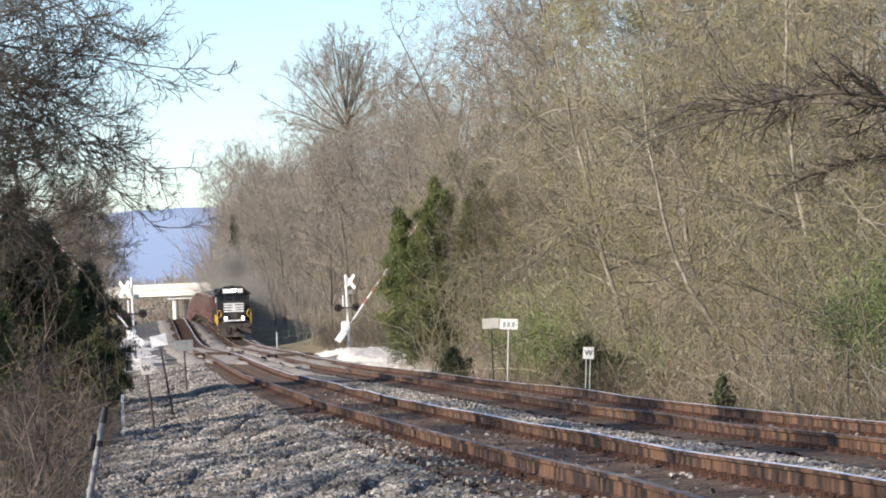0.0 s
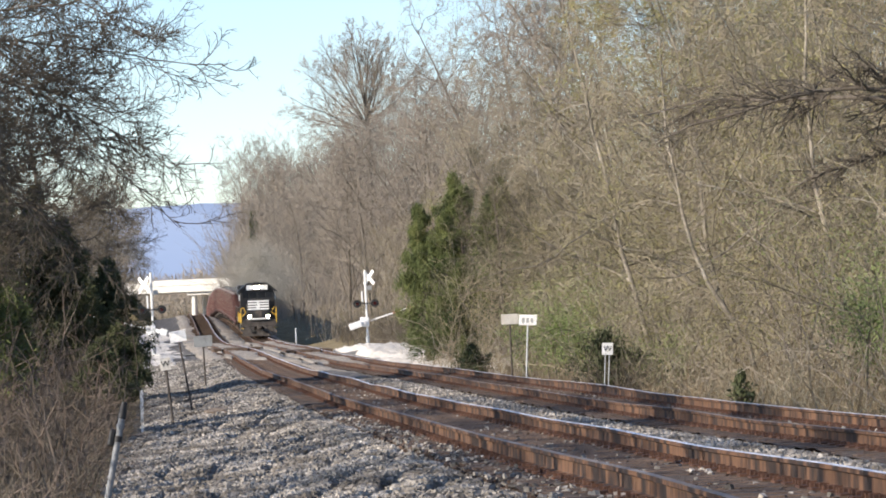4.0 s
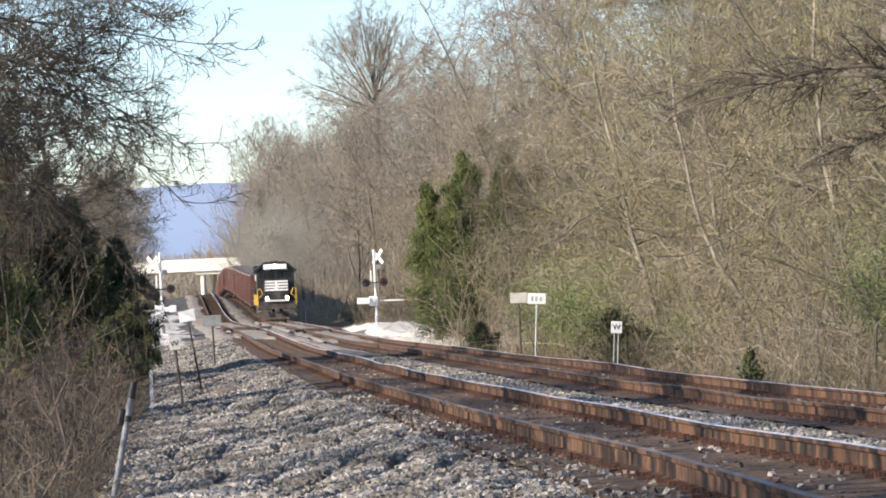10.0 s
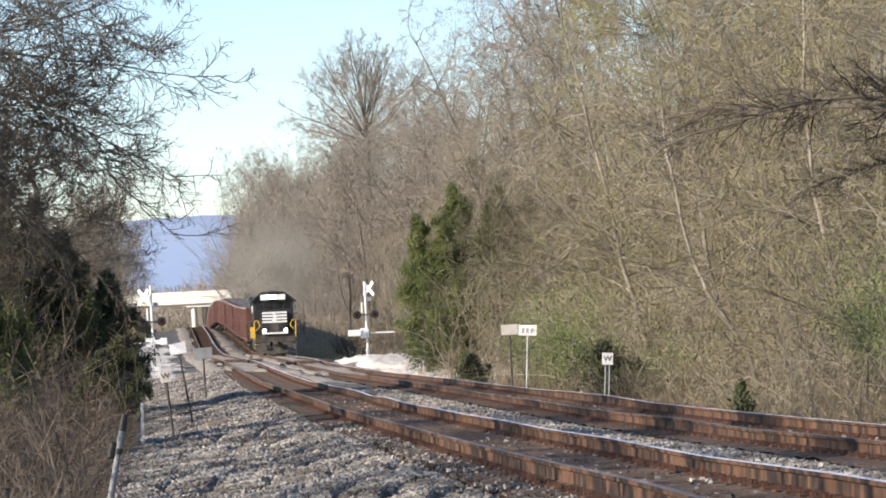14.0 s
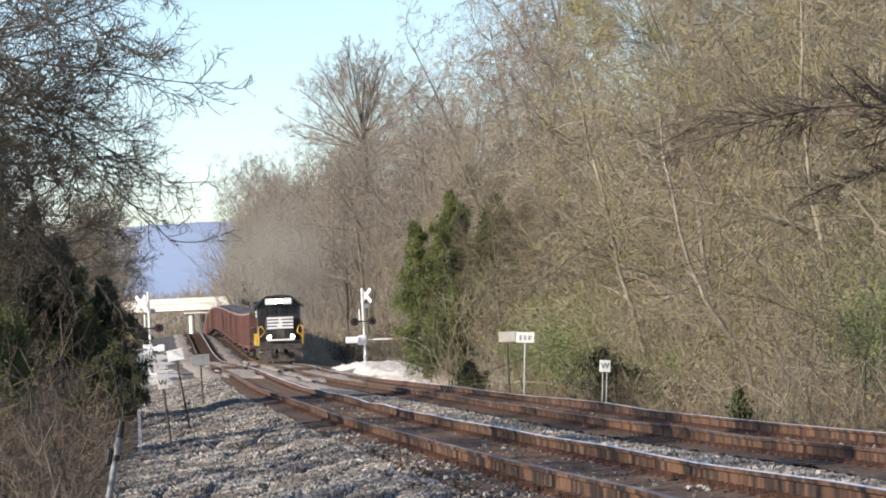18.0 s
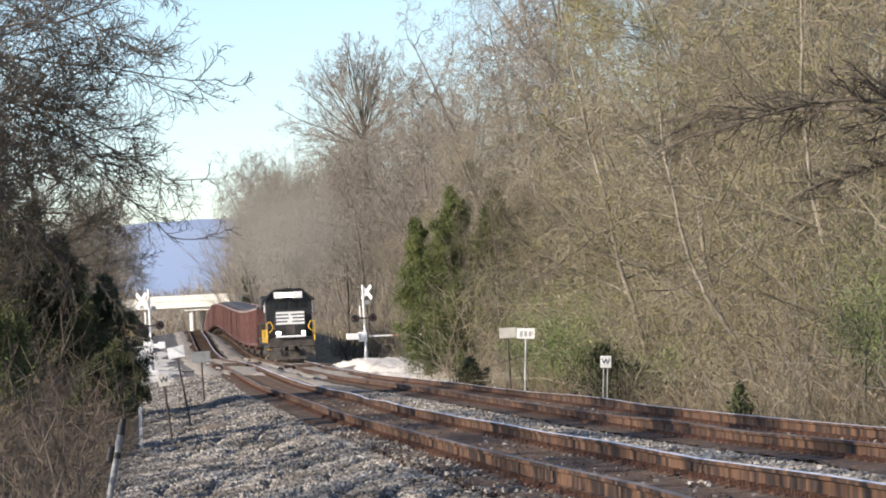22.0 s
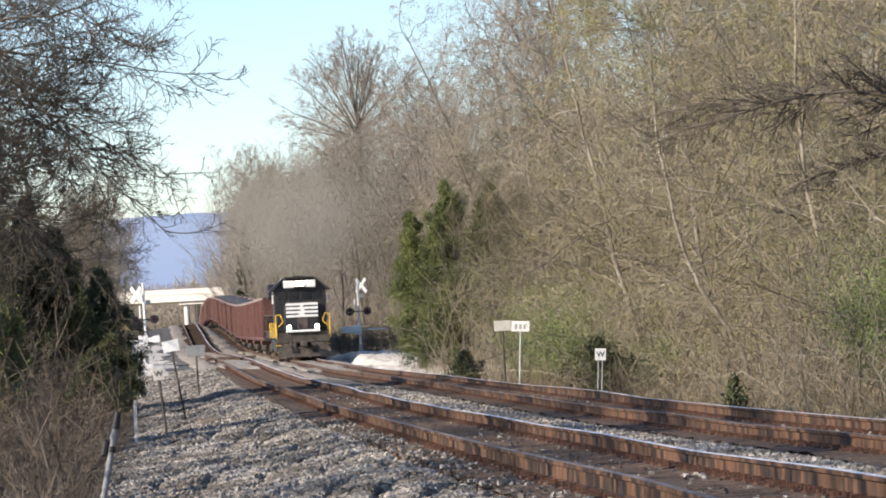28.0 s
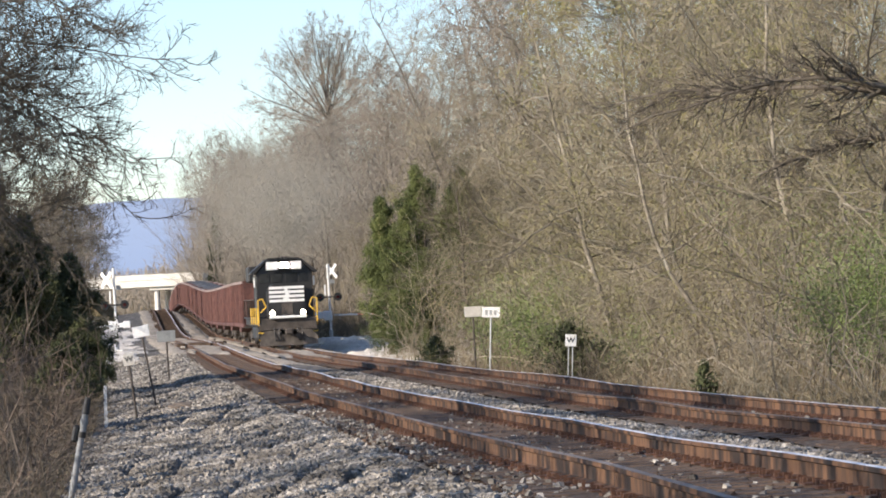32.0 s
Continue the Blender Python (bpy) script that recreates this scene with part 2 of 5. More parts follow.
# ---- the lie of the line ----
NEAR_X, FAR_X, GAUGE = 4.35, 8.55, 1.5
NEAR_Z = [(-40, 0.55), (10, 0.52), (22, 0.47), (30, 0.39), (40, 0.32), (52, 0.24), (64, 0.165), (85, 0.135), (105, 0.08), (120, 0.075),
          (140, 0.16), (165, 0.30), (205, 0.36), (255, 0.36), (275, 0.55), (305, 1.15), (340, 2.2), (380, 3.15), (402, 3.35), (430, 3.2),
          (500, 2.3), (580, 1.3), (700, 0.6), (1500, 0.0), (5000, 0.0)]
FAR_Z = [(-40, 0.30), (20, 0.30), (34, 0.26), (42, 0.19), (52, 0.135), (66, 0.11), (88, 0.08), (110, 0.03), (131, -0.03), (150, -0.03),
         (181, 0.07), (202, 0.17), (225, 0.20), (262, 0.36), (280, 0.62), (305, 1.1), (340, 1.85), (380, 2.5), (402, 2.65), (430, 2.5),
         (500, 1.8), (580, 1.1), (700, 0.6), (1500, 0.0), (5000, 0.0)]


def spline(table):
    xs, zs = np.array([a for a, _ in table], float), np.array([b for _, b in table], float)
    d = np.diff(zs) / np.diff(xs)
    t = np.concatenate(([d[0]], (d[:-1] + d[1:]) / 2, [d[-1]]))

    def f(x):
        x = np.asarray(x, float)
        i = np.clip(np.searchsorted(xs, x) - 1, 0, len(xs) - 2)
        h = xs[i + 1] - xs[i]
        u = (x - xs[i]) / h
        return ((2 * u**3 - 3 * u**2 + 1) * zs[i] + (u**3 - 2 * u**2 + u) * h * t[i] + (3 * u**2 - 2 * u**3) * zs[i + 1] + (u**3 - u**2) * h * t[i + 1])
    return f


near_z, far_z = spline(NEAR_Z), spline(FAR_Z)


def bend(y):
    """How far the line swings to the right past the crest."""
    return 1.5 * (np.clip(np.asarray(y, float) - 370, 0, None) / 210) ** 2


def bed_z(x, y):
    """Rail height across both tracks."""
    w = np.clip((np.asarray(x, float) - 5.6) / 1.7, 0, 1)
    return near_z(y) * (1 - w) + far_z(y) * w


CROSS = [(-600, -0.5), (-60, 1.2), (-12, 0.3), (-6, -0.25), (-3, -0.45), (-1.0, -0.64), (0.2, -0.58), (1.2, -0.47), (2.6, -0.26), (3.05, -0.28), (5.6, -0.28), (6.45, -0.20), (7.25, -0.28), (9.9, -0.28),
         (10.3, -0.32), (11.3, -0.72), (12.5, -0.75), (15, -0.35), (24, 2.0), (36, 6.5), (60, 12), (120, 16), (400, 14), (900, 4), (3000, 0)]
CX, CZ = np.array([a for a, _ in CROSS], float), np.array([b for _, b in CROSS], float)


def ground_z(x, y):
    x, y = np.asarray(x, float), np.asarray(y, float)
    z = bed_z(x, y) + np.interp(x, CX, CZ)
    # the shoulder's ballast lies in long skewed heaps with narrow furrows between them
    heap = np.clip((3.1 - x) / 0.7, 0, 1) * np.clip((x + 0.8) / 0.8, 0, 1) * np.clip((175 - y) / 25, 0, 1)
    phase = (x - 0.26 * y + 0.30 * np.sin(0.33 * y) + 0.11 * np.sin(0.9 * y + 2.1 * x) + 0.05 * np.sin(2.7 * y - 3.0 * x)) / (0.72 + 0.004 * y)
    u = phase - np.floor(phase)
    furrow = 1 - np.exp(-(np.minimum(u, 1 - u) / 0.12) ** 2)
    strong = 0.68 + 0.32 * np.sin(1.7 * x + 0.23 * y) * np.sin(0.41 * y - 0.6 * x)
    z = z + heap * (0.16 * strong * (furrow - 0.6) + 0.05 * np.sin(0.37 * y + 0.9 * x) * np.sin(0.11 * y - 1.3 * x))
    z = z + 9.5 * np.clip((y - 650) / 150, 0, 1) ** 1.3 * np.clip((1900 - y) / 700, 0, 1)   # rising ground past the bridge
    road = np.clip(1 - (np.abs(y - 187) - 8) / 20, 0, 1)          # the road meets the rails level
    side = np.clip((x - 10.2) / 1.5, 0, 1) * np.clip((22 - x) / 6, 0, 1) + np.clip((2.5 - x) / 2.5, 0, 1) * np.clip((x + 14) / 6, 0, 1)
    level = bed_z(x, y) - 0.12 - 0.02 * np.abs(x - 6.4)
    return z * (1 - road * side) + level * road * side


def strip(name, xs, ys, lift, mat, jitter=0.0, smooth=True, seed=3, feather=0.0):
    X, Y = np.meshgrid(xs, ys)
    Z = ground_z(X, Y) + lift
    if feather:
        ex, ey = np.minimum(X - xs[0], xs[-1] - X) / feather + (0.6 if feather < 1 else 0), np.minimum(Y - ys[0], ys[-1] - Y) / 9.0
        ragged = 0.35 * np.sin(2.3 * X + 0.31 * Y) + 0.3 * np.sin(0.19 * Y - 1.1 * X)
        Z = Z - (0.2 + lift) * (1 - np.clip(np.minimum(ex, ey) + ragged, 0, 1))
    if jitter:
        rng = np.random.default_rng(seed)
        Z = Z + rng.normal(0, jitter, Z.shape)
    nx, ny = len(xs), len(ys)
    i = np.arange(nx * ny).reshape(ny, nx)
    f = np.stack([i[:-1, :-1], i[:-1, 1:], i[1:, 1:], i[1:, :-1]], -1).reshape(-1, 4)
    return raw(name, np.stack([X, Y, Z], -1).reshape(-1, 3), f, mat, smooth=smooth)


gx = np.concatenate((np.linspace(-900, -70, 12), np.linspace(-60, -12, 14), np.arange(-11, 24, 0.5), np.linspace(25, 60, 16), np.linspace(70, 900, 14)))
gy = np.concatenate((np.linspace(-200, -20, 8), np.arange(-15, 130, 1.5), np.arange(130, 640, 4), np.linspace(650, 4300, 40)))
ground = tagged(strip("ground", gx, gy, -0.15, M_GROUND, 0.02), "brown leaf-littered railway verge and forest floor", "ground", kind="structure")
ballast = tagged(strip("ballast_bed", np.concatenate((np.arange(-0.7, 3.2, 0.032), np.arange(3.2, 10, 0.4), np.arange(10, 11.2, 0.2))),
                       np.concatenate((np.arange(-10, 15, 0.5), np.arange(15, 70, 0.2), np.arange(70, 180, 0.5), np.arange(180, 650, 3))), 0.02, M_BALLAST, 0.012, seed=5),
                 "grey crushed-stone ballast bed under two tracks", "ballast", kind="structure")
apron = tagged(strip("gravel_apron", np.linspace(10.9, 15.5, 24), np.arange(128, 208, 1.0), 0.30, M_GRAVEL, 0.06, feather=1.1), "pale gravel apron beside the level crossing", "gravel", kind="structure")
apron2 = tagged(strip("gravel_apron", np.linspace(-3.2, 1.7, 48), np.arange(150, 330, 1.2), 0.06, M_GRAVEL, 0.02, feather=1.1), "pale gravel strip beside the tracks at the crossing", "gravel", kind="structure")


for cx, end in ((NEAR_X, 156), (FAR_X, 140)):
    tagged(strip("fouled_bed", np.linspace(cx - 1.42, cx + 1.42, 12), np.concatenate((np.arange(5, 120, 0.5), np.arange(120, end, 3))), 0.070, M_FOULED, 0.016, seed=8),
           "dark brown dirt-fouled ballast between the rails", "ballast", kind="structure")


for xa, xb, ya, yb, lift in ((5.75, 7.2, 112, 420, 0.05), (9.9, 11.0, 120, 420, 0.05), (1.9, 3.4, 150, 420, 0.10), (3.2, NEAR_X - 0.80, 140, 270, 0.17), (NEAR_X - 0.71, NEAR_X + 0.71, 140, 270, 0.18),
                             (NEAR_X + 0.80, 6.2, 140, 270, 0.17), (6.8, FAR_X - 0.80, 134, 270, 0.17), (FAR_X - 0.71, FAR_X + 0.71, 134, 270, 0.18), (FAR_X + 0.80, 10.6, 134, 270, 0.17)):
    tagged(strip("dusty_ballast", np.linspace(xa, xb, 10), np.arange(ya, yb, 2.0), lift, M_DUSTY, 0.014, seed=9, feather=0.35), "dusty tan ballast beside the rails at the crossing", "ballast", kind="structure")


# ---- level crossing road and far bridge ----
def road_across():
    xs = np.concatenate((np.linspace(-80, -6, 14), np.linspace(-5, 18, 24), np.linspace(20, 90, 14)))
    ys = np.linspace(183.2, 190.8, 8)
    ob = strip("road", xs, ys, 0.06, M_ASPHALT, 0.006)
    tagged(ob, "narrow worn dusty asphalt road over the tracks", "road", kind="structure")
    for cx, fz in ((NEAR_X, near_z), (FAR_X, far_z)):
        panel = new("crossing_panel")
        panel.location = (cx, 187, float(fz(187)))
        tagged(panel, "dark timber crossing planks between the rails", "crossing panel", kind="structure")
        for a, b in ((-1.35, -0.86), (-0.62, -0.22), (-0.2, 0.2), (0.22, 0.62), (0.86, 1.35)):
            boxpart("plank", (a, b, -3.9, 3.9, -0.30, 0.03), M_TIE, panel, 0.012)


def overpass():
    b = new("road_bridge")
    b.location = (0, 582, 1.3)
    b.rotation_euler = (0, 0, radians(-18))
    tagged(b, "sunlit pale concrete road bridge over the tracks", "bridge", kind="structure")
    boxpart("deck", (-30, 60, -5, 5, 7.5, 7.95), M_CONCRETE, b, 0.05)
    for k in range(4):
        boxpart("girder", (-30, 60, -5.0 + k * 2.9, -4.5 + k * 2.9, 6.75, 7.497), M_CONCRETE, b, 0.03)
    for y in (-5.1, 4.8):
        boxpart("parapet", (-30, 60, y, y + 0.3, 7.95, 9.0), M_CONCRETE, b, 0.04)
    for y in (-3.4, 3.2):
        rodpart("pier", (7.75, y, -1.9), (7.75, y, 6.75), 0.5, M_CONCRETE, b, n=14)
        rodpart("pier", (18.5, y, -1.9), (18.5, y, 6.75), 0.5, M_CONCRETE, b, n=14)
    boxpart("pier_cap", (6.6, 19.6, -4.4, 4.2, 6.15, 6.745), M_CONCRETE, b, 0.04)
    bm = bmesh.new()
    prism(bm, [(-30, 6.7), (-7, 6.7), (0.5, -0.9), (-30, -1.2)], 1, -5.5, 5.5)
    part("embankment", bm, M_GROUND, b, "grassy sloped abutment")
    boxpart("abutment_wall", (-9.5, -7.2, -5.2, 5.2, 4.5, 6.74), M_CONCRETE, b, 0.03)


# ---- tracks ----
def track(cx, fz, name, label):
    root = tagged(new(name), label, "railway track", kind="structure")
    ys = np.concatenate((np.arange(-30, 60, 0.5), np.arange(60, 220, 1.0), np.arange(220, 660, 3.0)))
    prof = np.array([(-0.036, 0), (0.036, 0), (0.036, -0.036), (0.009, -0.05), (0.009, -0.155), (0.07, -0.17), (0.07, -0.182), (-0.07, -0.182),
                     (-0.07, -0.17), (-0.009, -0.155), (-0.009, -0.05), (-0.036, -0.036)])
    k = len(prof)
    rng = np.random.default_rng(int(cx * 10))
    for s in (-1, 1):
        z = fz(ys) + 0.012 * np.interp(ys, np.arange(-30, 700, 6), rng.normal(0, 1, 122))
        x = cx + s * GAUGE / 2 + 0.01 * np.interp(ys, np.arange(-30, 700, 9), rng.normal(0, 1, 82)) + bend(ys)
        V = np.zeros((len(ys), k, 3))
        V[:, :, 0] = x[:, None] + prof[None, :, 0]
        V[:, :, 1] = ys[:, None]
        V[:, :, 2] = z[:, None] + prof[None, :, 1]
        i = np.arange(len(ys) * k).reshape(len(ys), k)
        j = np.roll(i, -1, axis=1)
        f = np.stack([i[:-1], j[:-1], j[1:], i[1:]], -1).reshape(-1, 4)
        ob = raw("rail", V.reshape(-1, 3), f, M_RAIL, root)
        # right-hand heads take the painted glint, left-hand ones the dull brown
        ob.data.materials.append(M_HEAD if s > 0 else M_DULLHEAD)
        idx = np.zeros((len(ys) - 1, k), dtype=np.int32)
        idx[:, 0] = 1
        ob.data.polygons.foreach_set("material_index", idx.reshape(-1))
        tagged(ob, "rusty steel rail with a polished head, glint-coloured on right-hand rails")
    return root


CUBE = np.array([(x, y, z) for z in (-1, 1) for y in (-1, 1) for x in (-1, 1)], float) * 0.5
CUBEF = np.array([(0, 2, 3, 1), (4, 5, 7, 6), (0, 1, 5, 4), (2, 6, 7, 3), (0, 4, 6, 2), (1, 3, 7, 5)])


def many_boxes(centres, sizes):
    n = len(centres)
    V = CUBE[None] * np.asarray(sizes)[:, None, :] + np.asarray(centres)[:, None, :]
    F = CUBEF[None] + (np.arange(n) * 8)[:, None, None]
    return V.reshape(-1, 3), F.reshape(-1, 4)


def sleepers(root, cx, fz):
    rng = np.random.default_rng(int(cx * 7))
    bm = bmesh.new()
    box(bm, -1.3, 1.3, -0.115, 0.115, -0.18, 0, 0.012)
    first = part("tie", bm, M_TIE, root)
    me = first.data
    C, S = [], []
    for n in range(300):
        y = 18 + n * 0.5 + rng.normal(0, 0.02)
        ob = first if n == 0 else new("tie", me)
        ob.parent = root
        ob.location = (cx + rng.normal(0, 0.03), y, float(fz(y)) - 0.186)
        ob.rotation_euler = (0, rng.normal(0, 0.004), rng.normal(0, 0.012))
        for s in (-1, 1):
            C.append((cx + s * 0.75, y, float(fz(y)) - 0.184))
            S.append((0.36, 0.19, 0.03))
            for o in (-0.145, 0.145):                          # rail anchors gripping the foot at each tie
                C.append((cx + s * 0.75, y + o, float(fz(y)) - 0.176))
                S.append((0.22, 0.035, 0.06))
            for ox, oy in ((-0.1, -0.05), (0.1, 0.05), (-0.15, 0.05)):
                C.append((cx + s * 0.75 + ox, y + oy, float(fz(y)) - 0.155))
                S.append((0.025, 0.025, 0.05))
    V, F = many_boxes(C, S)
    tagged(raw("tie_plates_and_spikes", V, F, M_PLATE, root), "rusty tie plates, anchors and spikes", kind="stuff")
    ys = np.arange(168, 660, 0.5)
    V, F = many_boxes(np.stack([cx + bend(ys), ys, fz(ys) - 0.27], 1), np.tile((2.6, 0.23, 0.18), (len(ys), 1)))
    tagged(raw("far_ties", V, F, M_TIE, root), kind="stuff")


def stones(seed, patches, mat, label, lift=0.03):
    rng = np.random.default_rng(seed)
    xs, ys = [], []
    for x0, x1, y0, y1, n in patches:
        xs.append(rng.uniform(x0, x1, n)), ys.append(rng.uniform(y0, y1, n))
    x, y = np.concatenate(xs), np.concatenate(ys)
    n = len(x)
    size = rng.uniform(0.02, 0.05, n) * (1 + 0.004 * y)
    z = ground_z(x, y) + lift + rng.uniform(-0.2, 0.35, n) * size
    V = CUBE[None] + rng.normal(0, 0.14, (n, 8, 3))
    a = rng.uniform(0, 6.28, n)
    c, s = np.cos(a)[:, None], np.sin(a)[:, None]
    tilt = rng.normal(0, 0.5, n)
    ct, st = np.cos(tilt)[:, None], np.sin(tilt)[:, None]
    vx, vy, vz = V[..., 0], V[..., 1] * 0.8, V[..., 2] * 0.7
    vx, vz = vx * ct - vz * st, vx * st + vz * ct
    vx, vy = vx * c - vy * s, vx * s + vy * c
    V = np.stack([vx, vy, vz], -1) * size[:, None, None] + np.stack([x, y, z], 1)[:, None, :]
    F = (CUBEF[None] + (np.arange(n) * 8)[:, None, None]).reshape(-1, 4)
    tagged(raw("ballast_stones", V.reshape(-1, 3), F, mat), label, "ballast", kind="stuff")


# ---- trees and brush ----
def prisms(P0, P1, R0, R1, sides=3):
    d = P1 - P0
    d = d / np.maximum(np.linalg.norm(d, axis=1), 1e-6)[:, None]
    ref = np.where(np.abs(d[:, 2:3]) < 0.9, np.array([[0, 0, 1.0]]), np.array([[1.0, 0, 0]]))
    u = np.cross(d, ref)
    u /= np.linalg.norm(u, axis=1)[:, None]
    v = np.cross(d, u)
    ang = np.arange(sides) * 2 * np.pi / sides
    ring = np.cos(ang)[None, :, None] * u[:, None, :] + np.sin(ang)[None, :, None] * v[:, None, :]
    V = np.concatenate([P0[:, None] + ring * R0[:, None, None], P1[:, None] + ring * R1[:, None, None]], 1)
    i = np.arange(sides)
    j = (i + 1) % sides
    F = np.stack([i, j, j + sides, i + sides], -1)
    F = F[None] + (np.arange(len(P0)) * 2 * sides)[:, None, None]
    return V.reshape(-1, 3), F.reshape(-1, 4)


def unit(v):
    return v / np.maximum(np.linalg.norm(v, axis=-1, keepdims=True), 1e-9)


def limbs(rng, base, direc, length, radius, segs, wiggle, rise, tip=0.3):
    """Wandering tapered branches from each base: their nodes and radii."""
    n = len(base)
    P = np.zeros((n, segs + 1, 3))
    P[:, 0] = base
    d = unit(direc)
    for k in range(segs):
        d = unit(d + rng.normal(0, wiggle, (n, 3)) + np.array([0, 0, rise]))
        P[:, k + 1] = P[:, k] + d * (length / segs)[:, None]
    R = radius[:, None] * np.linspace(1, tip, segs + 1)[None]
    return P, R


def offspring(rng, P, R, count, lo, spread, ratio, shrink, segs, wiggle, rise, minr, hi=1.0):
    n, k, _ = P.shape
    t = rng.uniform(lo, hi, (n, count))
    f = t * (k - 1)
    i = np.minimum(f.astype(int), k - 2)
    u = (f - i)[..., None]
    rows_ = np.arange(n)[:, None]
    base = P[rows_, i] * (1 - u) + P[rows_, i + 1] * u
    tang = unit(P[rows_, i + 1] - P[rows_, i])
    side = unit(np.cross(tang, rng.normal(0, 1, tang.shape)))
    direc = tang * np.cos(spread) + side * np.sin(spread)
    whole = np.linalg.norm(P[:, -1] - P[:, 0], axis=1)[:, None]
    length = whole * ratio * (1.15 - 0.65 * t) * rng.uniform(0.7, 1.3, t.shape)
    rad = np.maximum(R[rows_, i] * shrink, minr)
    return limbs(rng, base.reshape(-1, 3), direc.reshape(-1, 3), length.reshape(-1), rad.reshape(-1), segs, wiggle, rise)


def as_prisms(P, R, sides):
    return prisms(P[:, :-1].reshape(-1, 3), P[:, 1:].reshape(-1, 3), R[:, :-1].reshape(-1), R[:, 1:].reshape(-1), sides)


def ribbons(P, R, rng):
    """The finest twigs: slim two-faced slivers, two triangles a length."""
    A, B = P[:, :-1].reshape(-1, 3), P[:, 1:].reshape(-1, 3)
    ra, rb = R[:, :-1].reshape(-1, 1), R[:, 1:].reshape(-1, 1)
    side = unit(np.cross(B - A, rng.normal(0, 1, A.shape)))
    V = np.stack([A - side * ra, A + side * ra, B + side * rb, B - side * rb], 1)
    return V.reshape(-1, 3), np.arange(len(A) * 4).reshape(-1, 4)


def merged(pieces):
    V, F, o = [], [], 0
    for v, f in pieces:
        V.append(v), F.append(f + o)
        o += len(v)
    return np.concatenate(V), np.concatenate(F)


def blades(rng, centres, size, slim=0.4, up=0.0):
    """Small leaf-shaped quads, turned at random."""
    n = len(centres)
    a = unit(rng.normal(0, 1, (n, 3)) + np.array([0, 0, up]))
    b = unit(np.cross(a, rng.normal(0, 1, (n, 3))))
    s = (size * rng.uniform(0.6, 1.4, n))[:, None]
    V = np.stack([centres - a * s, centres + b * s * slim, centres + a * s, centres - b * s * slim], 1)
    return V.reshape(-1, 3), (np.arange(n * 4).reshape(n, 4))


def bare_tree(name, label, seed, height, radius, barkm, twigm, counts=(24, 8, 7, 3), lo=0.1, spread=1.0, ratio=0.42, twig=0.012, buds=0, budm=None, budsize=0.06, rise=0.07, droop=-0.03, wander=0.2, sway=0.07):
    rng = np.random.default_rng(seed)
    root = tagged(new(name), label, "tree")
    P, R = limbs(rng, np.zeros((1, 3)), np.array([[0, 0, 1.0]]), np.array([height]), np.array([radius]), 12, sway, 0.02, 0.12)
    P1, R1 = offspring(rng, P, R, counts[0], lo, spread, ratio, 0.42, 7, wander, rise, twig * 2.0)
    P2, R2 = offspring(rng, P1, R1, counts[1], 0.15, 0.85, 0.5, 0.5, 4, 0.24, droop, twig * 1.3)
    P3, R3 = offspring(rng, P2, R2, counts[2], 0.15, 0.85, 0.6, 0.6, 3, 0.26, droop, twig * 0.9)
    V, F = merged([as_prisms(P, R, 8)] + [as_prisms(P1, R1, 5)])
    raw("trunk", V, F, barkm, root, True)
    crown = [as_prisms(P2, R2, 3), ribbons(P3, R3, rng)]
    last = P3
    if counts[3]:
        P4, R4 = offspring(rng, P3, R3, counts[3], 0.15, 0.85, 0.7, 0.8, 2, 0.25, 0.0, twig * 0.7)
        crown.append(ribbons(P4, R4, rng))
        last = P4
    V, F = merged(crown)
    raw("crown", V, F, twigm, root)
    if buds:
        pts = last[:, 1:].reshape(-1, 3)
        pts = pts[rng.integers(0, len(pts), buds)] + rng.normal(0, 0.06, (buds, 3))
        V, F = blades(rng, pts, budsize)
        raw("bud_haze", V, F, budm, root)["kind"] = "stuff"
    return root


def cedar(name, label, seed, height, width, tufts=9000, leafm=None, fine=1.0):
    rng = np.random.default_rng(seed)
    root = tagged(new(name), label, "tree")
    P, R = limbs(rng, np.zeros((1, 3)), np.array([[0, 0, 1.0]]), np.array([height]), np.array([0.02 * height]), 10, 0.03, 0.05, 0.1)
    P1, R1 = offspring(rng, P, R, 75, 0.06, 1.15, 0.01, 0.4, 4, 0.12, 0.12, 0.012)
    # limbs shorten towards the top, unevenly
    n = len(P1)
    t = np.clip(P1[:, 0, 2] / height, 0, 1)
    reach = width * 1.15 * (1.03 - t) ** 0.85 * rng.uniform(0.4, 1.15, n)
    ang = rng.uniform(0, 6.283, n)
    direc = np.stack([np.cos(ang), np.sin(ang), rng.uniform(0.15, 0.7, n)], 1)
    P1, R1 = limbs(rng, P1[:, 0], direc, reach, np.full(n, 0.02), 5, 0.14, 0.06)
    V, F = merged([as_prisms(P, R, 7), as_prisms(P1, R1, 3)])
    raw("trunk", V, F, M_DARKBARK, root, True)
    P2, R2 = offspring(rng, P1, R1, 6, 0.2, 0.7, 0.5, 0.6, 3, 0.15, 0.18, 0.007)
    pts = P2[:, 1:].reshape(-1, 3)
    clump = rng.uniform(0.2, 1.0, len(pts)) ** 1.6
    pick = rng.choice(len(pts), tufts, p=clump / clump.sum())
    c = pts[pick] + rng.normal(0, 0.015 * height ** 0.5 + 0.03 * width, (tufts, 3)) * np.array([1, 1, 1.5])
    V, F = blades(rng, c, fine * (0.075 + 0.007 * height), slim=0.22, up=0.9)
    raw("crown", V, F, leafm or M_CEDAR, root)
    return root


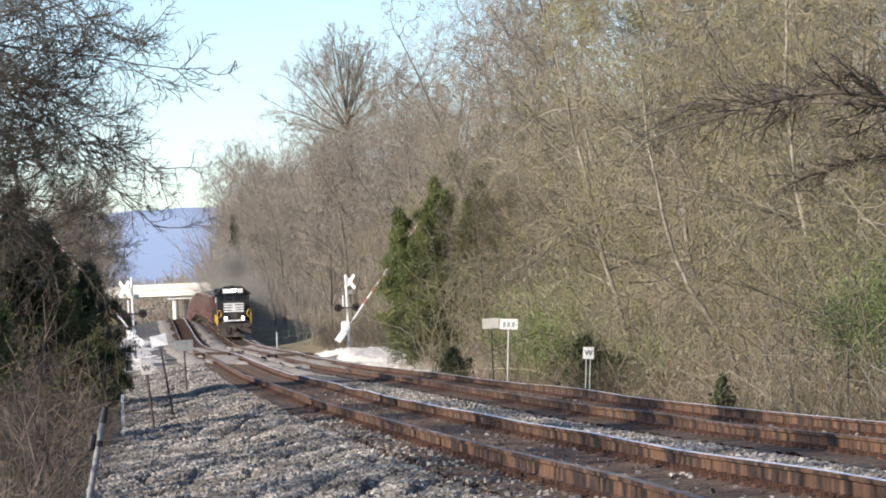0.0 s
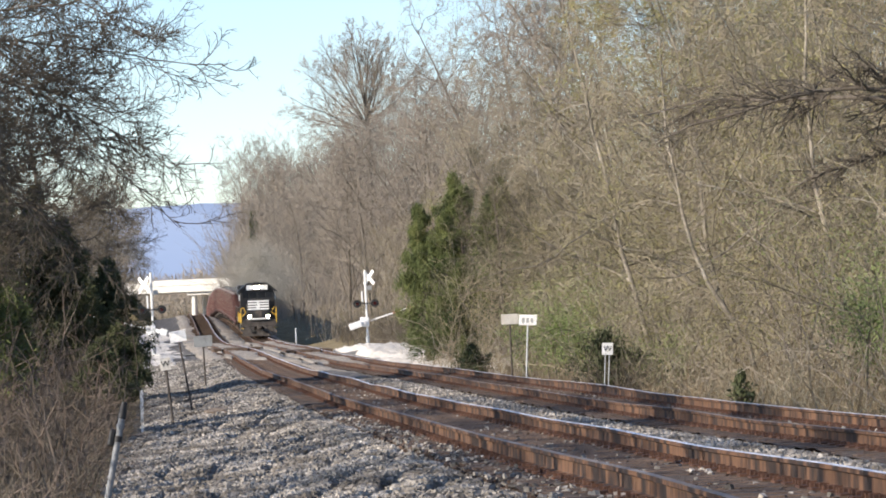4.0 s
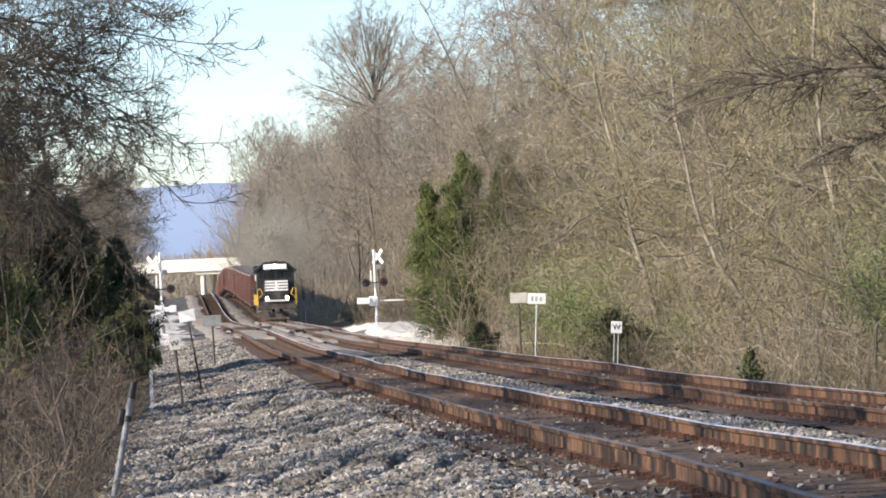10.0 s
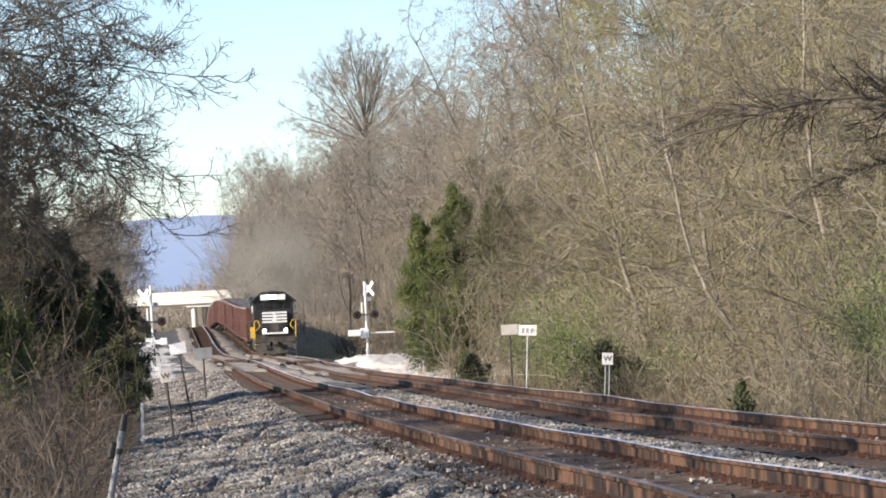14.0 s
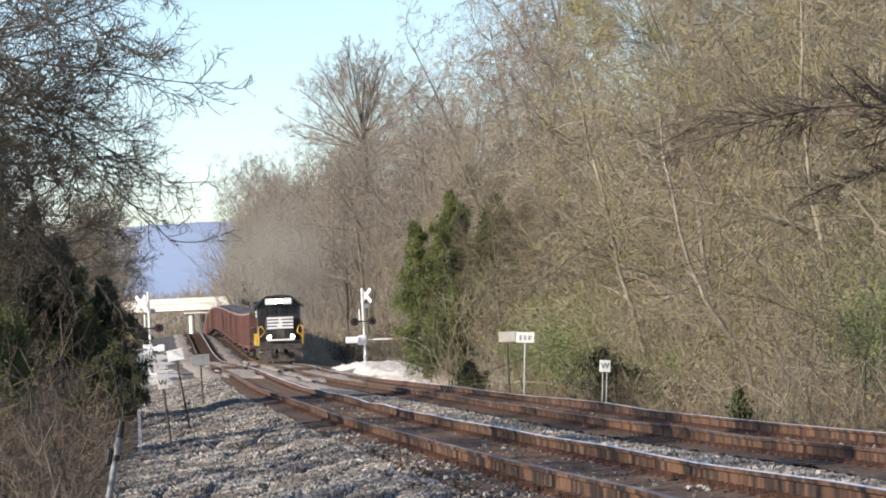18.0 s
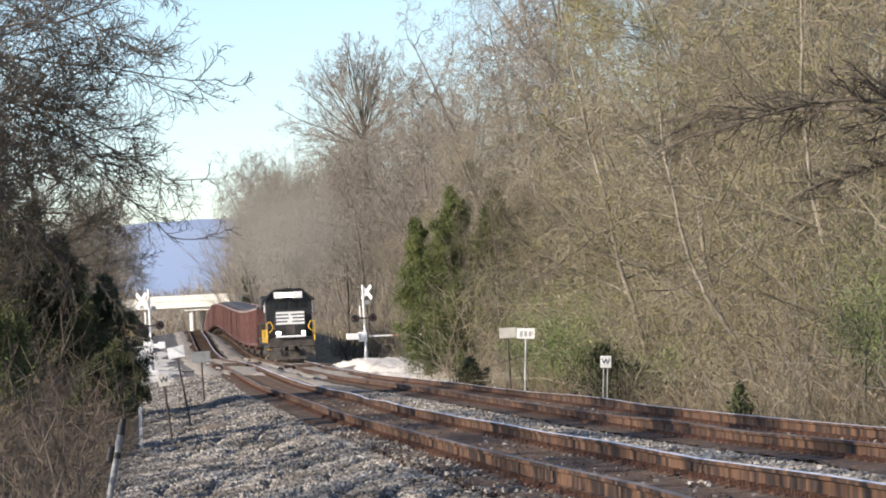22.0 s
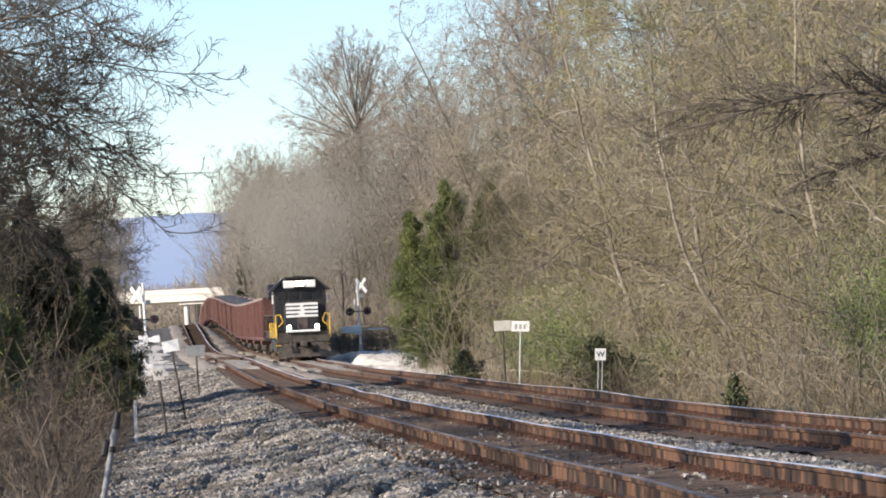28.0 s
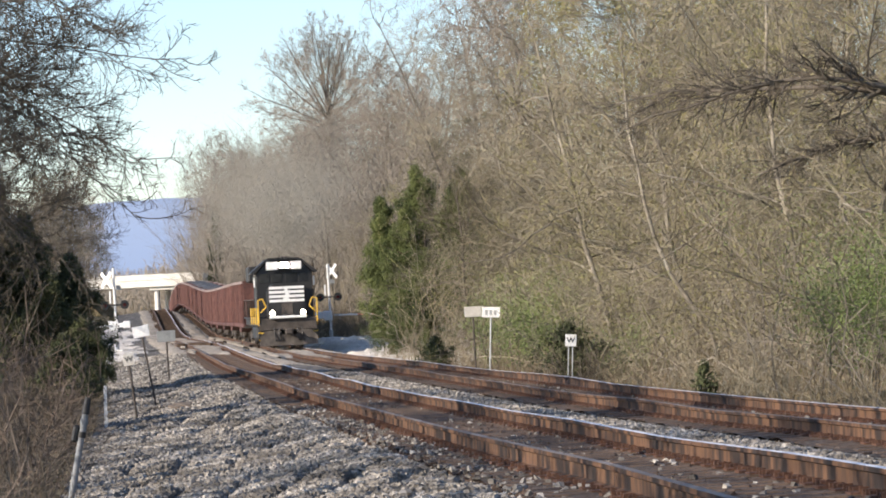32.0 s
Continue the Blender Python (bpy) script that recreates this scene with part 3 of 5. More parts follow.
def thicket(name, label, mat, seed, x0, x1, y0, y1, n, h0, h1, thick, twiggy=3, lean=0.25, category="brush", curl=0.13, segs=4):
    """Standing stems with side twigs over a stretch of ground."""
    rng = np.random.default_rng(seed)
    x, y = rng.uniform(x0, x1, n), rng.uniform(y0, y1, n)
    base = np.stack([x, y, ground_z(x, y) - 0.08], 1)
    direc = np.stack([rng.normal(0, lean, n), rng.normal(0, lean, n), np.ones(n)], 1)
    h = rng.uniform(h0, h1, n) * rng.uniform(0.6, 1.2, n)
    P, R = limbs(rng, base, direc, h, np.full(n, thick) * rng.uniform(0.6, 1.6, n), segs, curl, 0.02, 0.35)
    pieces = [as_prisms(P, R, 3)]
    if twiggy:
        P1, R1 = offspring(rng, P, R, twiggy, 0.25, 0.7 + curl, 0.4, 0.6, 2 + (curl > 0.2), 0.07 + curl, 0.05 if curl < 0.2 else -0.06, thick * 0.45)
        pieces.append(ribbons(P1, R1, rng))
    V, F = merged(pieces)
    return tagged(raw(name, V, F, mat), label, category, kind="stuff")


def leafy(name, label, mat, seed, x0, x1, y0, y1, n, h, spread, size, leaves):
    """Saplings and shrubs just coming into leaf."""
    rng = np.random.default_rng(seed)
    root = tagged(new(name), label, "shrub")
    cx, cy = (x0 + x1) / 2, (y0 + y1) / 2
    root.location = (cx, cy, float(ground_z(cx, cy)) - 0.05)
    base = np.stack([rng.uniform(x0 - cx, x1 - cx, n), rng.uniform(y0 - cy, y1 - cy, n), np.zeros(n)], 1)
    direc = np.stack([rng.normal(0, 0.3, n), rng.normal(0, 0.3, n), np.ones(n)], 1)
    P, R = limbs(rng, base, direc, rng.uniform(0.6, 1.0, n) * h, np.full(n, 0.02), 6, 0.14, 0.04)
    P1, R1 = offspring(rng, P, R, 6, 0.2, 0.8, 0.45, 0.5, 3, 0.2, 0.08, 0.008)
    for i in range(n):
        V, F = merged([as_prisms(P[i:i + 1], R[i:i + 1], 4), as_prisms(P1[i * 6:i * 6 + 6], R1[i * 6:i * 6 + 6], 3)])
        raw("stem", V, F, M_DARKBARK, root)
    pts = P1.reshape(-1, 3)
    c = pts[rng.integers(0, len(pts), leaves)] + rng.normal(0, spread, (leaves, 3))
    V, F = blades(rng, c, size)
    raw("foliage", V, F, mat, root)
    return root


def overhang(name, label, seed, foot, radius, way, limbs_at, reach, twigm, rise=-0.02, thick=0.04, dense=15, wiggle=0.16, side=0.36):
    """A tree at foot (x, y, height) whose limbs (height, slope, share of the reach) go sideways, way 1 to +x."""
    rng = np.random.default_rng(seed)
    x, y, h = foot
    root = tagged(new(name), label, "tree")
    root.location = (x, y, float(ground_z(x, y)) - 0.1)
    P, R = limbs(rng, np.zeros((1, 3)), np.array([[0.02 * way, 0, 1.0]]), np.array([h]), np.array([radius]), 12, 0.04, 0.03, 0.3)
    n = len(limbs_at)
    base = np.stack([np.interp([q[0] for q in limbs_at], P[0, :, 2], P[0, :, k]) for k in range(3)], 1)
    direc = np.array([(way, rng.normal(0, 0.25), q[1]) for q in limbs_at])
    P1, R1 = limbs(rng, base, direc, reach * np.array([q[2] for q in limbs_at]) * rng.uniform(0.9, 1.05, n), np.full(n, thick), 10, wiggle, rise, 0.2)
    P2, R2 = offspring(rng, P1, R1, dense, 0.15, 0.7, side, 0.5, 5, 0.22, 0.03, 0.010)
    P3, R3 = offspring(rng, P2, R2, 7, 0.15, 0.8, 0.5, 0.6, 3, 0.25, 0.0, 0.007)
    P4, R4 = offspring(rng, P3, R3, 3, 0.15, 0.8, 0.6, 0.7, 2, 0.25, 0.0, 0.005)
    V, F = merged([as_prisms(P, R, 8), as_prisms(P1, R1, 6)])
    raw("trunk", V, F, M_DARKBARK, root, True)
    V, F = merged([as_prisms(P2, R2, 3), as_prisms(P3, R3, 3), ribbons(P4, R4, rng)])
    raw("crown", V, F, twigm, root)
    return root


def fan_oak(name, label, seed, trunk_h, radius, twigm):
    """Limbs leave the trunk over several metres and bend upward into a wide dome of fine twigs."""
    rng = np.random.default_rng(seed)
    root = tagged(new(name), label, "tree")
    P, R = limbs(rng, np.zeros((1, 3)), np.array([[0, 0, 1.0]]), np.array([trunk_h]), np.array([radius]), 10, 0.012, 0.02, 0.5)
    n = 24
    az = np.arange(n) * 2.4
    tilt = np.radians(np.linspace(86, 4, n) + rng.normal(0, 4, n))
    base = np.stack([np.zeros(n), np.zeros(n), np.linspace(trunk_h - 2.2, trunk_h - 0.1, n)], 1)
    direc = np.stack([np.cos(az) * np.sin(tilt), np.sin(az) * np.sin(tilt), np.cos(tilt)], 1)
    P1, R1 = limbs(rng, base, direc, rng.uniform(6.4, 7.4, n) * (1 + 0.22 * np.sin(tilt)), np.full(n, 0.085), 10, 0.08, 0.0, 0.3)
    P2, R2 = offspring(rng, P1, R1, 9, 0.22, 0.55, 0.5, 0.55, 7, 0.10, 0.03, 0.024)
    P3, R3 = offspring(rng, P2, R2, 9, 0.3, 0.6, 0.42, 0.6, 4, 0.13, 0.03, 0.017)
    P4, R4 = offspring(rng, P3, R3, 7, 0.25, 0.65, 0.55, 0.7, 2, 0.16, 0.02, 0.013)
    V, F = merged([as_prisms(P, R, 8), as_prisms(P1, R1, 5)])
    raw("trunk", V, F, M_DARKBARK, root, True)
    V, F = merged([as_prisms(P2, R2, 3), ribbons(P3, R3, rng), ribbons(P4, R4, rng)])
    raw("crown", V, F, twigm, root)
    return root


def stand(kinds, spots, seed, lean=0.0):
    """Copies of the given trees at the spots (x, y, scale), each turned its own way."""
    rng = np.random.default_rng(seed)
    for i, (x, y, s) in enumerate(spots):
        kind = kinds[int(rng.integers(0, len(kinds)))]
        m = pose(x, y, float(ground_z(x, y)) - 0.1, rng.normal(0, 2.5), lean + rng.normal(0, 3), 0) @ pose(0, 0, 0, 0, 0, rng.uniform(0, 360)) @ Matrix.Diagonal((s, s, s * rng.uniform(0.9, 1.15), 1))
        copy_thing(kind, m)


def drop_thing(ob):
    for o in (*ob.children_recursive, ob):
        bpy.data.objects.remove(o)


def scatter(seed, n, x0, x1, y0, y1, s0, s1, gap=1.6, wedge=None):
    rng = np.random.default_rng(seed)
    out = []
    for _ in range(n * 40):
        if len(out) == n:
            break
        x, y = rng.uniform(x0, x1), rng.uniform(y0, y1)
        if wedge and x > wedge * y + 2:
            continue
        if abs(y - 187) < 5.5:
            continue
        if all((x - a) ** 2 + ((y - b) * 0.6) ** 2 > gap * gap for a, b, _ in out):
            out.append((x, y, rng.uniform(s0, s1)))
    return out


def woods():
    tan = [bare_tree("bare_tree", "tall bare hardwood with pale sunlit tan twigs", 21 + k, 14, 0.085, M_BARK, M_TWIG, (22, 7, 7, 5), twig=0.0072, wander=0.26, droop=-0.08, sway=0.13) for k in range(4)]
    grey = [bare_tree("bare_tree", "bare grey-brown hardwood of the railway wood", 31 + k, 17, 0.17, M_DARKBARK, M_TWIGGREY, (20, 7, 7, 3), 0.1, 0.9, 0.4, 0.015, rise=0.1) for k in range(3)]
    budded = [bare_tree("budding_tree", "slender hardwood hazed with olive spring buds", 41 + k, 14, 0.08, M_BARK, M_TWIG, (22, 7, 7, 2), 0.1, 0.95, 0.4, 0.009, buds=17000, budm=M_BUD, budsize=0.035, wander=0.26, droop=-0.07, sway=0.13) for k in range(2)]
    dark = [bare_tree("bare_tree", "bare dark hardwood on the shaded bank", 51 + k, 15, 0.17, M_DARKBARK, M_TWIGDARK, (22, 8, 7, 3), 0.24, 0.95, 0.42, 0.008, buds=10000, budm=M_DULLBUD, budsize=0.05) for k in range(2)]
    # sunny side
    stand(tan + budded, scatter(1, 26, 14.2, 28, 58, 104, 0.8, 1.1, 1.5, 0.245), 2, -2)
    stand(tan + budded + grey, scatter(11, 16, 21.0, 38, 100, 150, 0.8, 1.05, 1.8, 0.245), 12, -4)
    stand(tan + budded + grey, scatter(3, 22, 17.0, 34, 140, 250, 0.58, 0.74, 2.2, 0.17), 4, -3)
    stand(tan, [(22, 140, 1.25), (24.5, 134, 1.3), (20.6, 152, 1.1)], 13, -2)
    stand(grey, [(17.6, 262, 0.98), (19.8, 270, 1.02), (21.8, 258, 0.95), (18.6, 280, 1.0), (16.4, 275, 0.9)], 14, -1)
    stand(grey, [(21.5, 215, 1.1), (23, 222, 1.2), (22.3, 205, 1.1), (24.5, 212, 1.25), (20.4, 228, 1.0)], 29, -1)
    stand(budded + tan, [(16.2, 134, 0.6), (17.4, 139, 0.65), (18.6, 131, 0.7), (17.0, 125, 0.6), (19.4, 140, 0.7), (15.4, 138, 0.5)], 33, -2)
    stand(tan, [(15.4, 212, 0.5), (16.1, 216, 0.55), (16.7, 210, 0.6), (17.3, 218, 0.6)], 30, -1)
    stand(grey, [(19.4, 276, 0.96), (21.0, 268, 0.98), (22.6, 273, 1.02), (23.8, 266, 1.1)], 34, -1)
    stand(grey + tan, scatter(19, 9, 19.5, 27, 150, 200, 0.9, 1.12, 1.8), 20, -2)
    stand(grey, scatter(5, 24, 15.0, 34, 225, 420, 0.72, 1.0, 2.6), 6, -2)
    stand(grey, scatter(15, 28, 16.4, 30, 400, 600, 1.3, 1.6, 2.4), 16, 0)
    # shaded side; the dark twig and cedar colours carry part of its shade
    stand(dark, [q for q in scatter(7, 9, -14, -6.8, 38, 98, 0.7, 1.0, 2.0) if q[0] > -9 or q[1] < 60], 8, 3)
    stand(dark, scatter(27, 7, -9.0, -5.4, 84, 98, 0.5, 0.66, 1.3), 28, 4)
    # out of view beside the camera, added to dapple the near tracks
    stand(dark, scatter(17, 6, -14, -6.5, -8, 26, 0.6, 0.85, 2.2), 18, 3)
    stand(dark + grey, scatter(9, 26, -16, -4.6, 255, 500, 0.8, 1.08, 2.0), 10, 2)
    # slim trees added out of view, their trunks striping the ballast with shadow
    slim = bare_tree("bare_tree", "slim bare tree out of view, added to shadow the ballast", 57, 10, 0.11, M_DARKBARK, M_TWIGDARK, (12, 5, 4, 0), 0.35, 0.9, 0.35, 0.008)
    stand([slim], [(-4.2 - 0.9 * (k % 4), 9.5 + 1.9 * k + 0.6 * (k % 3), 0.75 + 0.09 * (k % 5)) for k in range(18)], 39, 0)
    stand(dark, [(15.2, 137, 0.56), (16.4, 139, 0.62), (17.6, 136, 0.6)], 40, -2)
    for kind in tan + grey + budded + dark + [slim]:
        drop_thing(kind)
    oak = fan_oak("spreading_oak", "tall spreading bare oak rising over the wood", 67, 19.6, 0.4, M_TWIGGREY)
    oak.location = (19.7, 292, float(ground_z(19.7, 292)) - 0.2)
    pine = cedar("pine_tree", "dark green pine beyond the passing train", 66, 15.5, 2.0, 36000, M_CEDARDARK)
    pine.location = (12.9, 436, float(ground_z(12.9, 436)) - 0.1)
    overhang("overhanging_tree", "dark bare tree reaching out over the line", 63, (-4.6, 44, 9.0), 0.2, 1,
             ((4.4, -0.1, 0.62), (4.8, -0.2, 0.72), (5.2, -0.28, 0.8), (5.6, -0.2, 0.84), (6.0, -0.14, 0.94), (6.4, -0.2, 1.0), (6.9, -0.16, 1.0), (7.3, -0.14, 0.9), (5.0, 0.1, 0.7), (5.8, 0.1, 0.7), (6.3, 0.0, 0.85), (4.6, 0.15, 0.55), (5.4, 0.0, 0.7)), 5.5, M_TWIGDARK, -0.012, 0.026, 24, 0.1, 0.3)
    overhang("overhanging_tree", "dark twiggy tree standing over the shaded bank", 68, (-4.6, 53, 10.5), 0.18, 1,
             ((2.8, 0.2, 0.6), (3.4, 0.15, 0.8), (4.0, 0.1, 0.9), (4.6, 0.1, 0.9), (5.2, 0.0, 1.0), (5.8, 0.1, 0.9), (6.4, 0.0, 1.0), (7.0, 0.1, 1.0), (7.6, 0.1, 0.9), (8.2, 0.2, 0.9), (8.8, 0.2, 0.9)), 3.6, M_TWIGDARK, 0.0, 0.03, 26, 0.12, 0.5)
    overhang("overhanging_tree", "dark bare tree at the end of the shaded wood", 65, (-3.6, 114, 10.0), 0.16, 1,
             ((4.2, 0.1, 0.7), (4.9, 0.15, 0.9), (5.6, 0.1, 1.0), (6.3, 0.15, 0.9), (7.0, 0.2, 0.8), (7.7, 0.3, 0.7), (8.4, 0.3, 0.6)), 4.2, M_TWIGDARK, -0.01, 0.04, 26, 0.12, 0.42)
    overhang("overhanging_tree", "dark arching dead branches before the sunlit wood", 64, (17.4, 63.5, 9.0), 0.16, -1,
             ((5.05, 0.5, 1.0), (4.9, 0.42, 0.8), (4.4, 0.3, 0.55)), 8.5, M_TWIGDARK, -0.1, 0.08, 52, 0.08, 0.2)
    for k, (x, y, h, w) in enumerate(((12.8, 152, 7.8, 2.0), (13.6, 149, 7.0, 2.3), (14.8, 151, 8.8, 2.8), (16.3, 148, 8.0, 2.6), (13.4, 142, 4.6, 2.1), (17.9, 147, 6.4, 2.6), (15.4, 143, 5.2, 2.3), (16.9, 152, 7.4, 2.6))):
        c = cedar("red_cedar", "dense dark-green red cedar beside the level crossing", 70 + k, h, w, 46000, None, 0.52)
        c.location = (x, y, float(ground_z(x, y)) - 0.1)
    for k, (x, y, h, w) in enumerate(((18.8, 146, 6.6, 2.4), (20.4, 144, 5.6, 2.2), (21.8, 147, 6.2, 2.2))):
        c = cedar("red_cedar", "dull green cedar half hidden among bare trees", 60 + k, h, w, 16000, M_CEDARDARK, 0.7)
        c.location = (x, y, float(ground_z(x, y)) - 0.1)
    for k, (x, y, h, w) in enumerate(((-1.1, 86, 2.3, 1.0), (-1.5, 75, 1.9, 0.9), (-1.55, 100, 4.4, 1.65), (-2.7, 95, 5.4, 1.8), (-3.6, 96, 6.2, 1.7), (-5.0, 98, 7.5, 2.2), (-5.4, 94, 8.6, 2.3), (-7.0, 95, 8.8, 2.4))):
        c = cedar("red_cedar", "red cedar, its colour darkened for the shaded bank of the line", 80 + k, h, w, 46000, M_CEDARDARK, 0.55)
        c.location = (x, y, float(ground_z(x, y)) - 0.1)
    for k, (x, y, h, w) in enumerate(((-3.5, 60, 4.9, 1.5), (-3.2, 66, 3.0, 1.1), (-4.6, 64, 5.4, 1.6))):
        c = cedar("red_cedar", "green red cedar among the brush of the shaded bank", 160 + k, h, w, 22000, None, 0.6)
        c.location = (x, y, float(ground_z(x, y)) - 0.1)
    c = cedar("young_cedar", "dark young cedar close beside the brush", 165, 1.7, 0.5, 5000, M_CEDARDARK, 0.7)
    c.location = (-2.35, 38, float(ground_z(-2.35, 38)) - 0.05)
    c = cedar("low_juniper", "low dark evergreen at the foot of the cedars", 166, 1.3, 1.0, 3000, M_CEDARDARK)
    c.location = (12.0, 122, float(ground_z(12.0, 122)) - 0.05)
    c = cedar("young_cedar", "small dark cedar at the foot of the bank", 90, 1.02, 0.42, 650, M_CEDARDARK)
    c.location = (11.35, 62, float(ground_z(11.35, 62)) - 0.03)
    c = cedar("low_juniper", "low dark evergreen bush behind the whistle sign", 91, 1.7, 1.5, 3600, M_CEDARDARK, 0.8)
    c.location = (11.45, 81, float(ground_z(11.45, 81)) - 0.05)
    thicket("dark_brush", "dark twiggy bush behind the whistle sign", M_TWIGDARK, 118, 10.9, 12.3, 79, 82, 60, 0.9, 1.7, 0.012, 9, 0.4)
    thicket("dry_brush", "tan dry weeds and briars along the wood's edge", M_STRAW, 101, 11.6, 17, 50, 150, 2600, 0.3, 1.3, 0.008, 3, 0.4)
    thicket("dark_brush", "tangled brown briars under the sunlit wood", M_TWIG, 109, 12.2, 18, 54, 150, 2000, 0.5, 1.8, 0.009, 6, 0.5, curl=0.3, segs=5)
    thicket("understorey", "thin bare saplings under the sunlit wood", M_TWIGGREY, 102, 12.8, 28, 54, 170, 1500, 1.6, 5.0, 0.011, 8, 0.4, curl=0.26, segs=6)
    # dark fill: the hollow's shade is put into these stems' colour
    thicket("dark_brush", "tangled saplings, coloured dark for the shaded hollow beside the cedars", M_TWIGDARK, 122, 15.6, 25, 122, 165, 700, 2.0, 6.5, 0.016, 9, 0.4)
    thicket("understorey", "thin bare saplings along the far wood's edge", M_TWIGGREY, 103, 18.0, 32, 190, 260, 400, 3.0, 8.0, 0.018, 7, 0.3)
    thicket("understorey", "thin bare saplings along the middle of the wood's edge", M_TWIGGREY, 116, 14.0, 32, 255, 420, 900, 3.0, 8.0, 0.022, 7, 0.3)
    thicket("understorey", "grey-brown saplings of the distant wood's edge", M_TWIGGREY, 106, 12.6, 30, 400, 640, 1900, 8.0, 22.0, 0.05, 8, 0.10)
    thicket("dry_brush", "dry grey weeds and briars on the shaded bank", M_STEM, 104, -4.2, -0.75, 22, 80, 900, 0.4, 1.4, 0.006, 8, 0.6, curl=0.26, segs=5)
    # dark stems stand in for the train's shadow on this bank
    thicket("dark_brush", "tangled brush behind the level crossing, coloured dark for the train's shadow", M_TWIGDARK, 117, 14.6, 20, 192, 270, 1100, 0.8, 2.6, 0.02, 6, 0.4)
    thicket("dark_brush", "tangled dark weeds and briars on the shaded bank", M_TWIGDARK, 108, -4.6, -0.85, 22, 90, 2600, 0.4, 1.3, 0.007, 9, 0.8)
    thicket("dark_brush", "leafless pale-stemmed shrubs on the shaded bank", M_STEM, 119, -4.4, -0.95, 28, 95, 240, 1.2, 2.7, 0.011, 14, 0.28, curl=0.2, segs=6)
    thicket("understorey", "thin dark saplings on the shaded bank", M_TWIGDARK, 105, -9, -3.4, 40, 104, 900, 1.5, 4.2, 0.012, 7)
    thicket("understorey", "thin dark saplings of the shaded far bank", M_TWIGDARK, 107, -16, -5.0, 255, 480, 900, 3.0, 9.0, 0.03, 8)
    leafy("green_shrub", "bright green shrub coming into leaf at the wood's edge", M_LEAF, 111, 13.7, 16.4, 58, 66, 26, 3.2, 0.24, 0.03, 20000)
    leafy("green_shrub", "low fresh-green shrub behind the signs", M_LEAF, 112, 12.2, 13.8, 99, 105, 14, 2.5, 0.2, 0.036, 9000)
    leafy("green_shrub", "thin sapling shrub with sparse new leaves", M_LEAF, 113, 13.8, 15.6, 112, 120, 12, 3.4, 0.2, 0.05, 2500)
    leafy("green_shrub", "straggling shrub with sparse new leaves", M_BUD, 114, 13.4, 15.4, 82, 92, 16, 2.6, 0.2, 0.036, 4000)
    leafy("green_shrub", "straggling shrub hazed with olive buds", M_BUD, 115, 14.6, 17.4, 70, 78, 16, 4.2, 0.25, 0.036, 4500)
    leafy("green_shrub", "tall straggling shrub with soft new leaves", M_LEAF, 123, 13.2, 17.0, 104, 116, 22, 3.8, 0.3, 0.036, 10000)
    leafy("green_shrub", "wide olive shrub at the foot of the cedars", M_BUD, 124, 14.0, 18.0, 122, 134, 18, 4.4, 0.3, 0.042, 5200)
    leafy("green_shrub", "low shrub with new leaves beside the whistle sign", M_LEAF, 125, 12.4, 14.6, 84, 92, 14, 1.7, 0.18, 0.032, 3600)
    leafy("green_shrub", "thin shrub greening under the bare trees", M_LEAF, 126, 14.4, 17.2, 62, 72, 16, 4.6, 0.28, 0.03, 4200)
    thicket("pale_saplings", "pale bare saplings standing before the cedars", M_TWIG, 127, 12.2, 19, 132, 144, 130, 2.5, 7.5, 0.013, 14, 0.3, curl=0.24, segs=7)
    thicket("vine_tangle", "arching tan vines and twigs over the wood's edge", M_TWIG, 128, 13.4, 19, 56, 112, 480, 2.5, 7.0, 0.009, 18, 0.4, curl=0.34, segs=8)
    thicket("vine_tangle", "dark tangled vines among the bare trees", M_TWIGDARK, 129, 15.5, 25, 60, 120, 380, 4.0, 11.0, 0.012, 16, 0.4, curl=0.34, segs=8)
    thicket("vine_tangle", "olive budding vines over the sunlit trees", M_BUD, 130, 15.0, 26, 62, 130, 300, 5.0, 12.0, 0.009, 18, 0.4, curl=0.34, segs=8)
    thicket("far_woods", "hazy brown woods beyond the bridge", M_FARWOOD, 120, 9, 80, 640, 820, 1100, 6, 13, 0.12, 8)
    thicket("far_woods", "low hazy brush beyond the bridge", M_FARWOOD, 121, -16, 14, 700, 900, 1300, 3, 7, 0.12, 7)


# ---- distance ----
def ridge():
    rng = np.random.default_rng(5)
    xs = np.linspace(-1600, 2200, 120)
    crest = 160 + 6 * np.sin(xs / 260) + 3 * np.sin(xs / 71 + 1) + rng.normal(0, 0.7, 120)
    V, F = [], []
    for row, (y, k) in enumerate(((3300, 0.0), (3600, 0.45), (3900, 0.8), (4200, 1.0), (4700, 0.0))):
        V += [(x, y, -5 + k * (c + 5)) for x, c in zip(xs, crest)]
    for r in range(4):
        for i in range(119):
            a = r * 120 + i
            F.append((a, a + 1, a + 121, a + 120))
    tagged(raw("mountain_ridge", V, F, M_RIDGE, smooth=True), "long wooded mountain ridge on the skyline, coloured haze-blue", "mountain", kind="structure")


ridge()
overpass()
road_across()
near_track = track(NEAR_X, near_z, "near_track", "rusty railway track with worn timber ties")
far_track = track(FAR_X, far_z, "far_track", "rusty second railway track that carries the train")
woods()


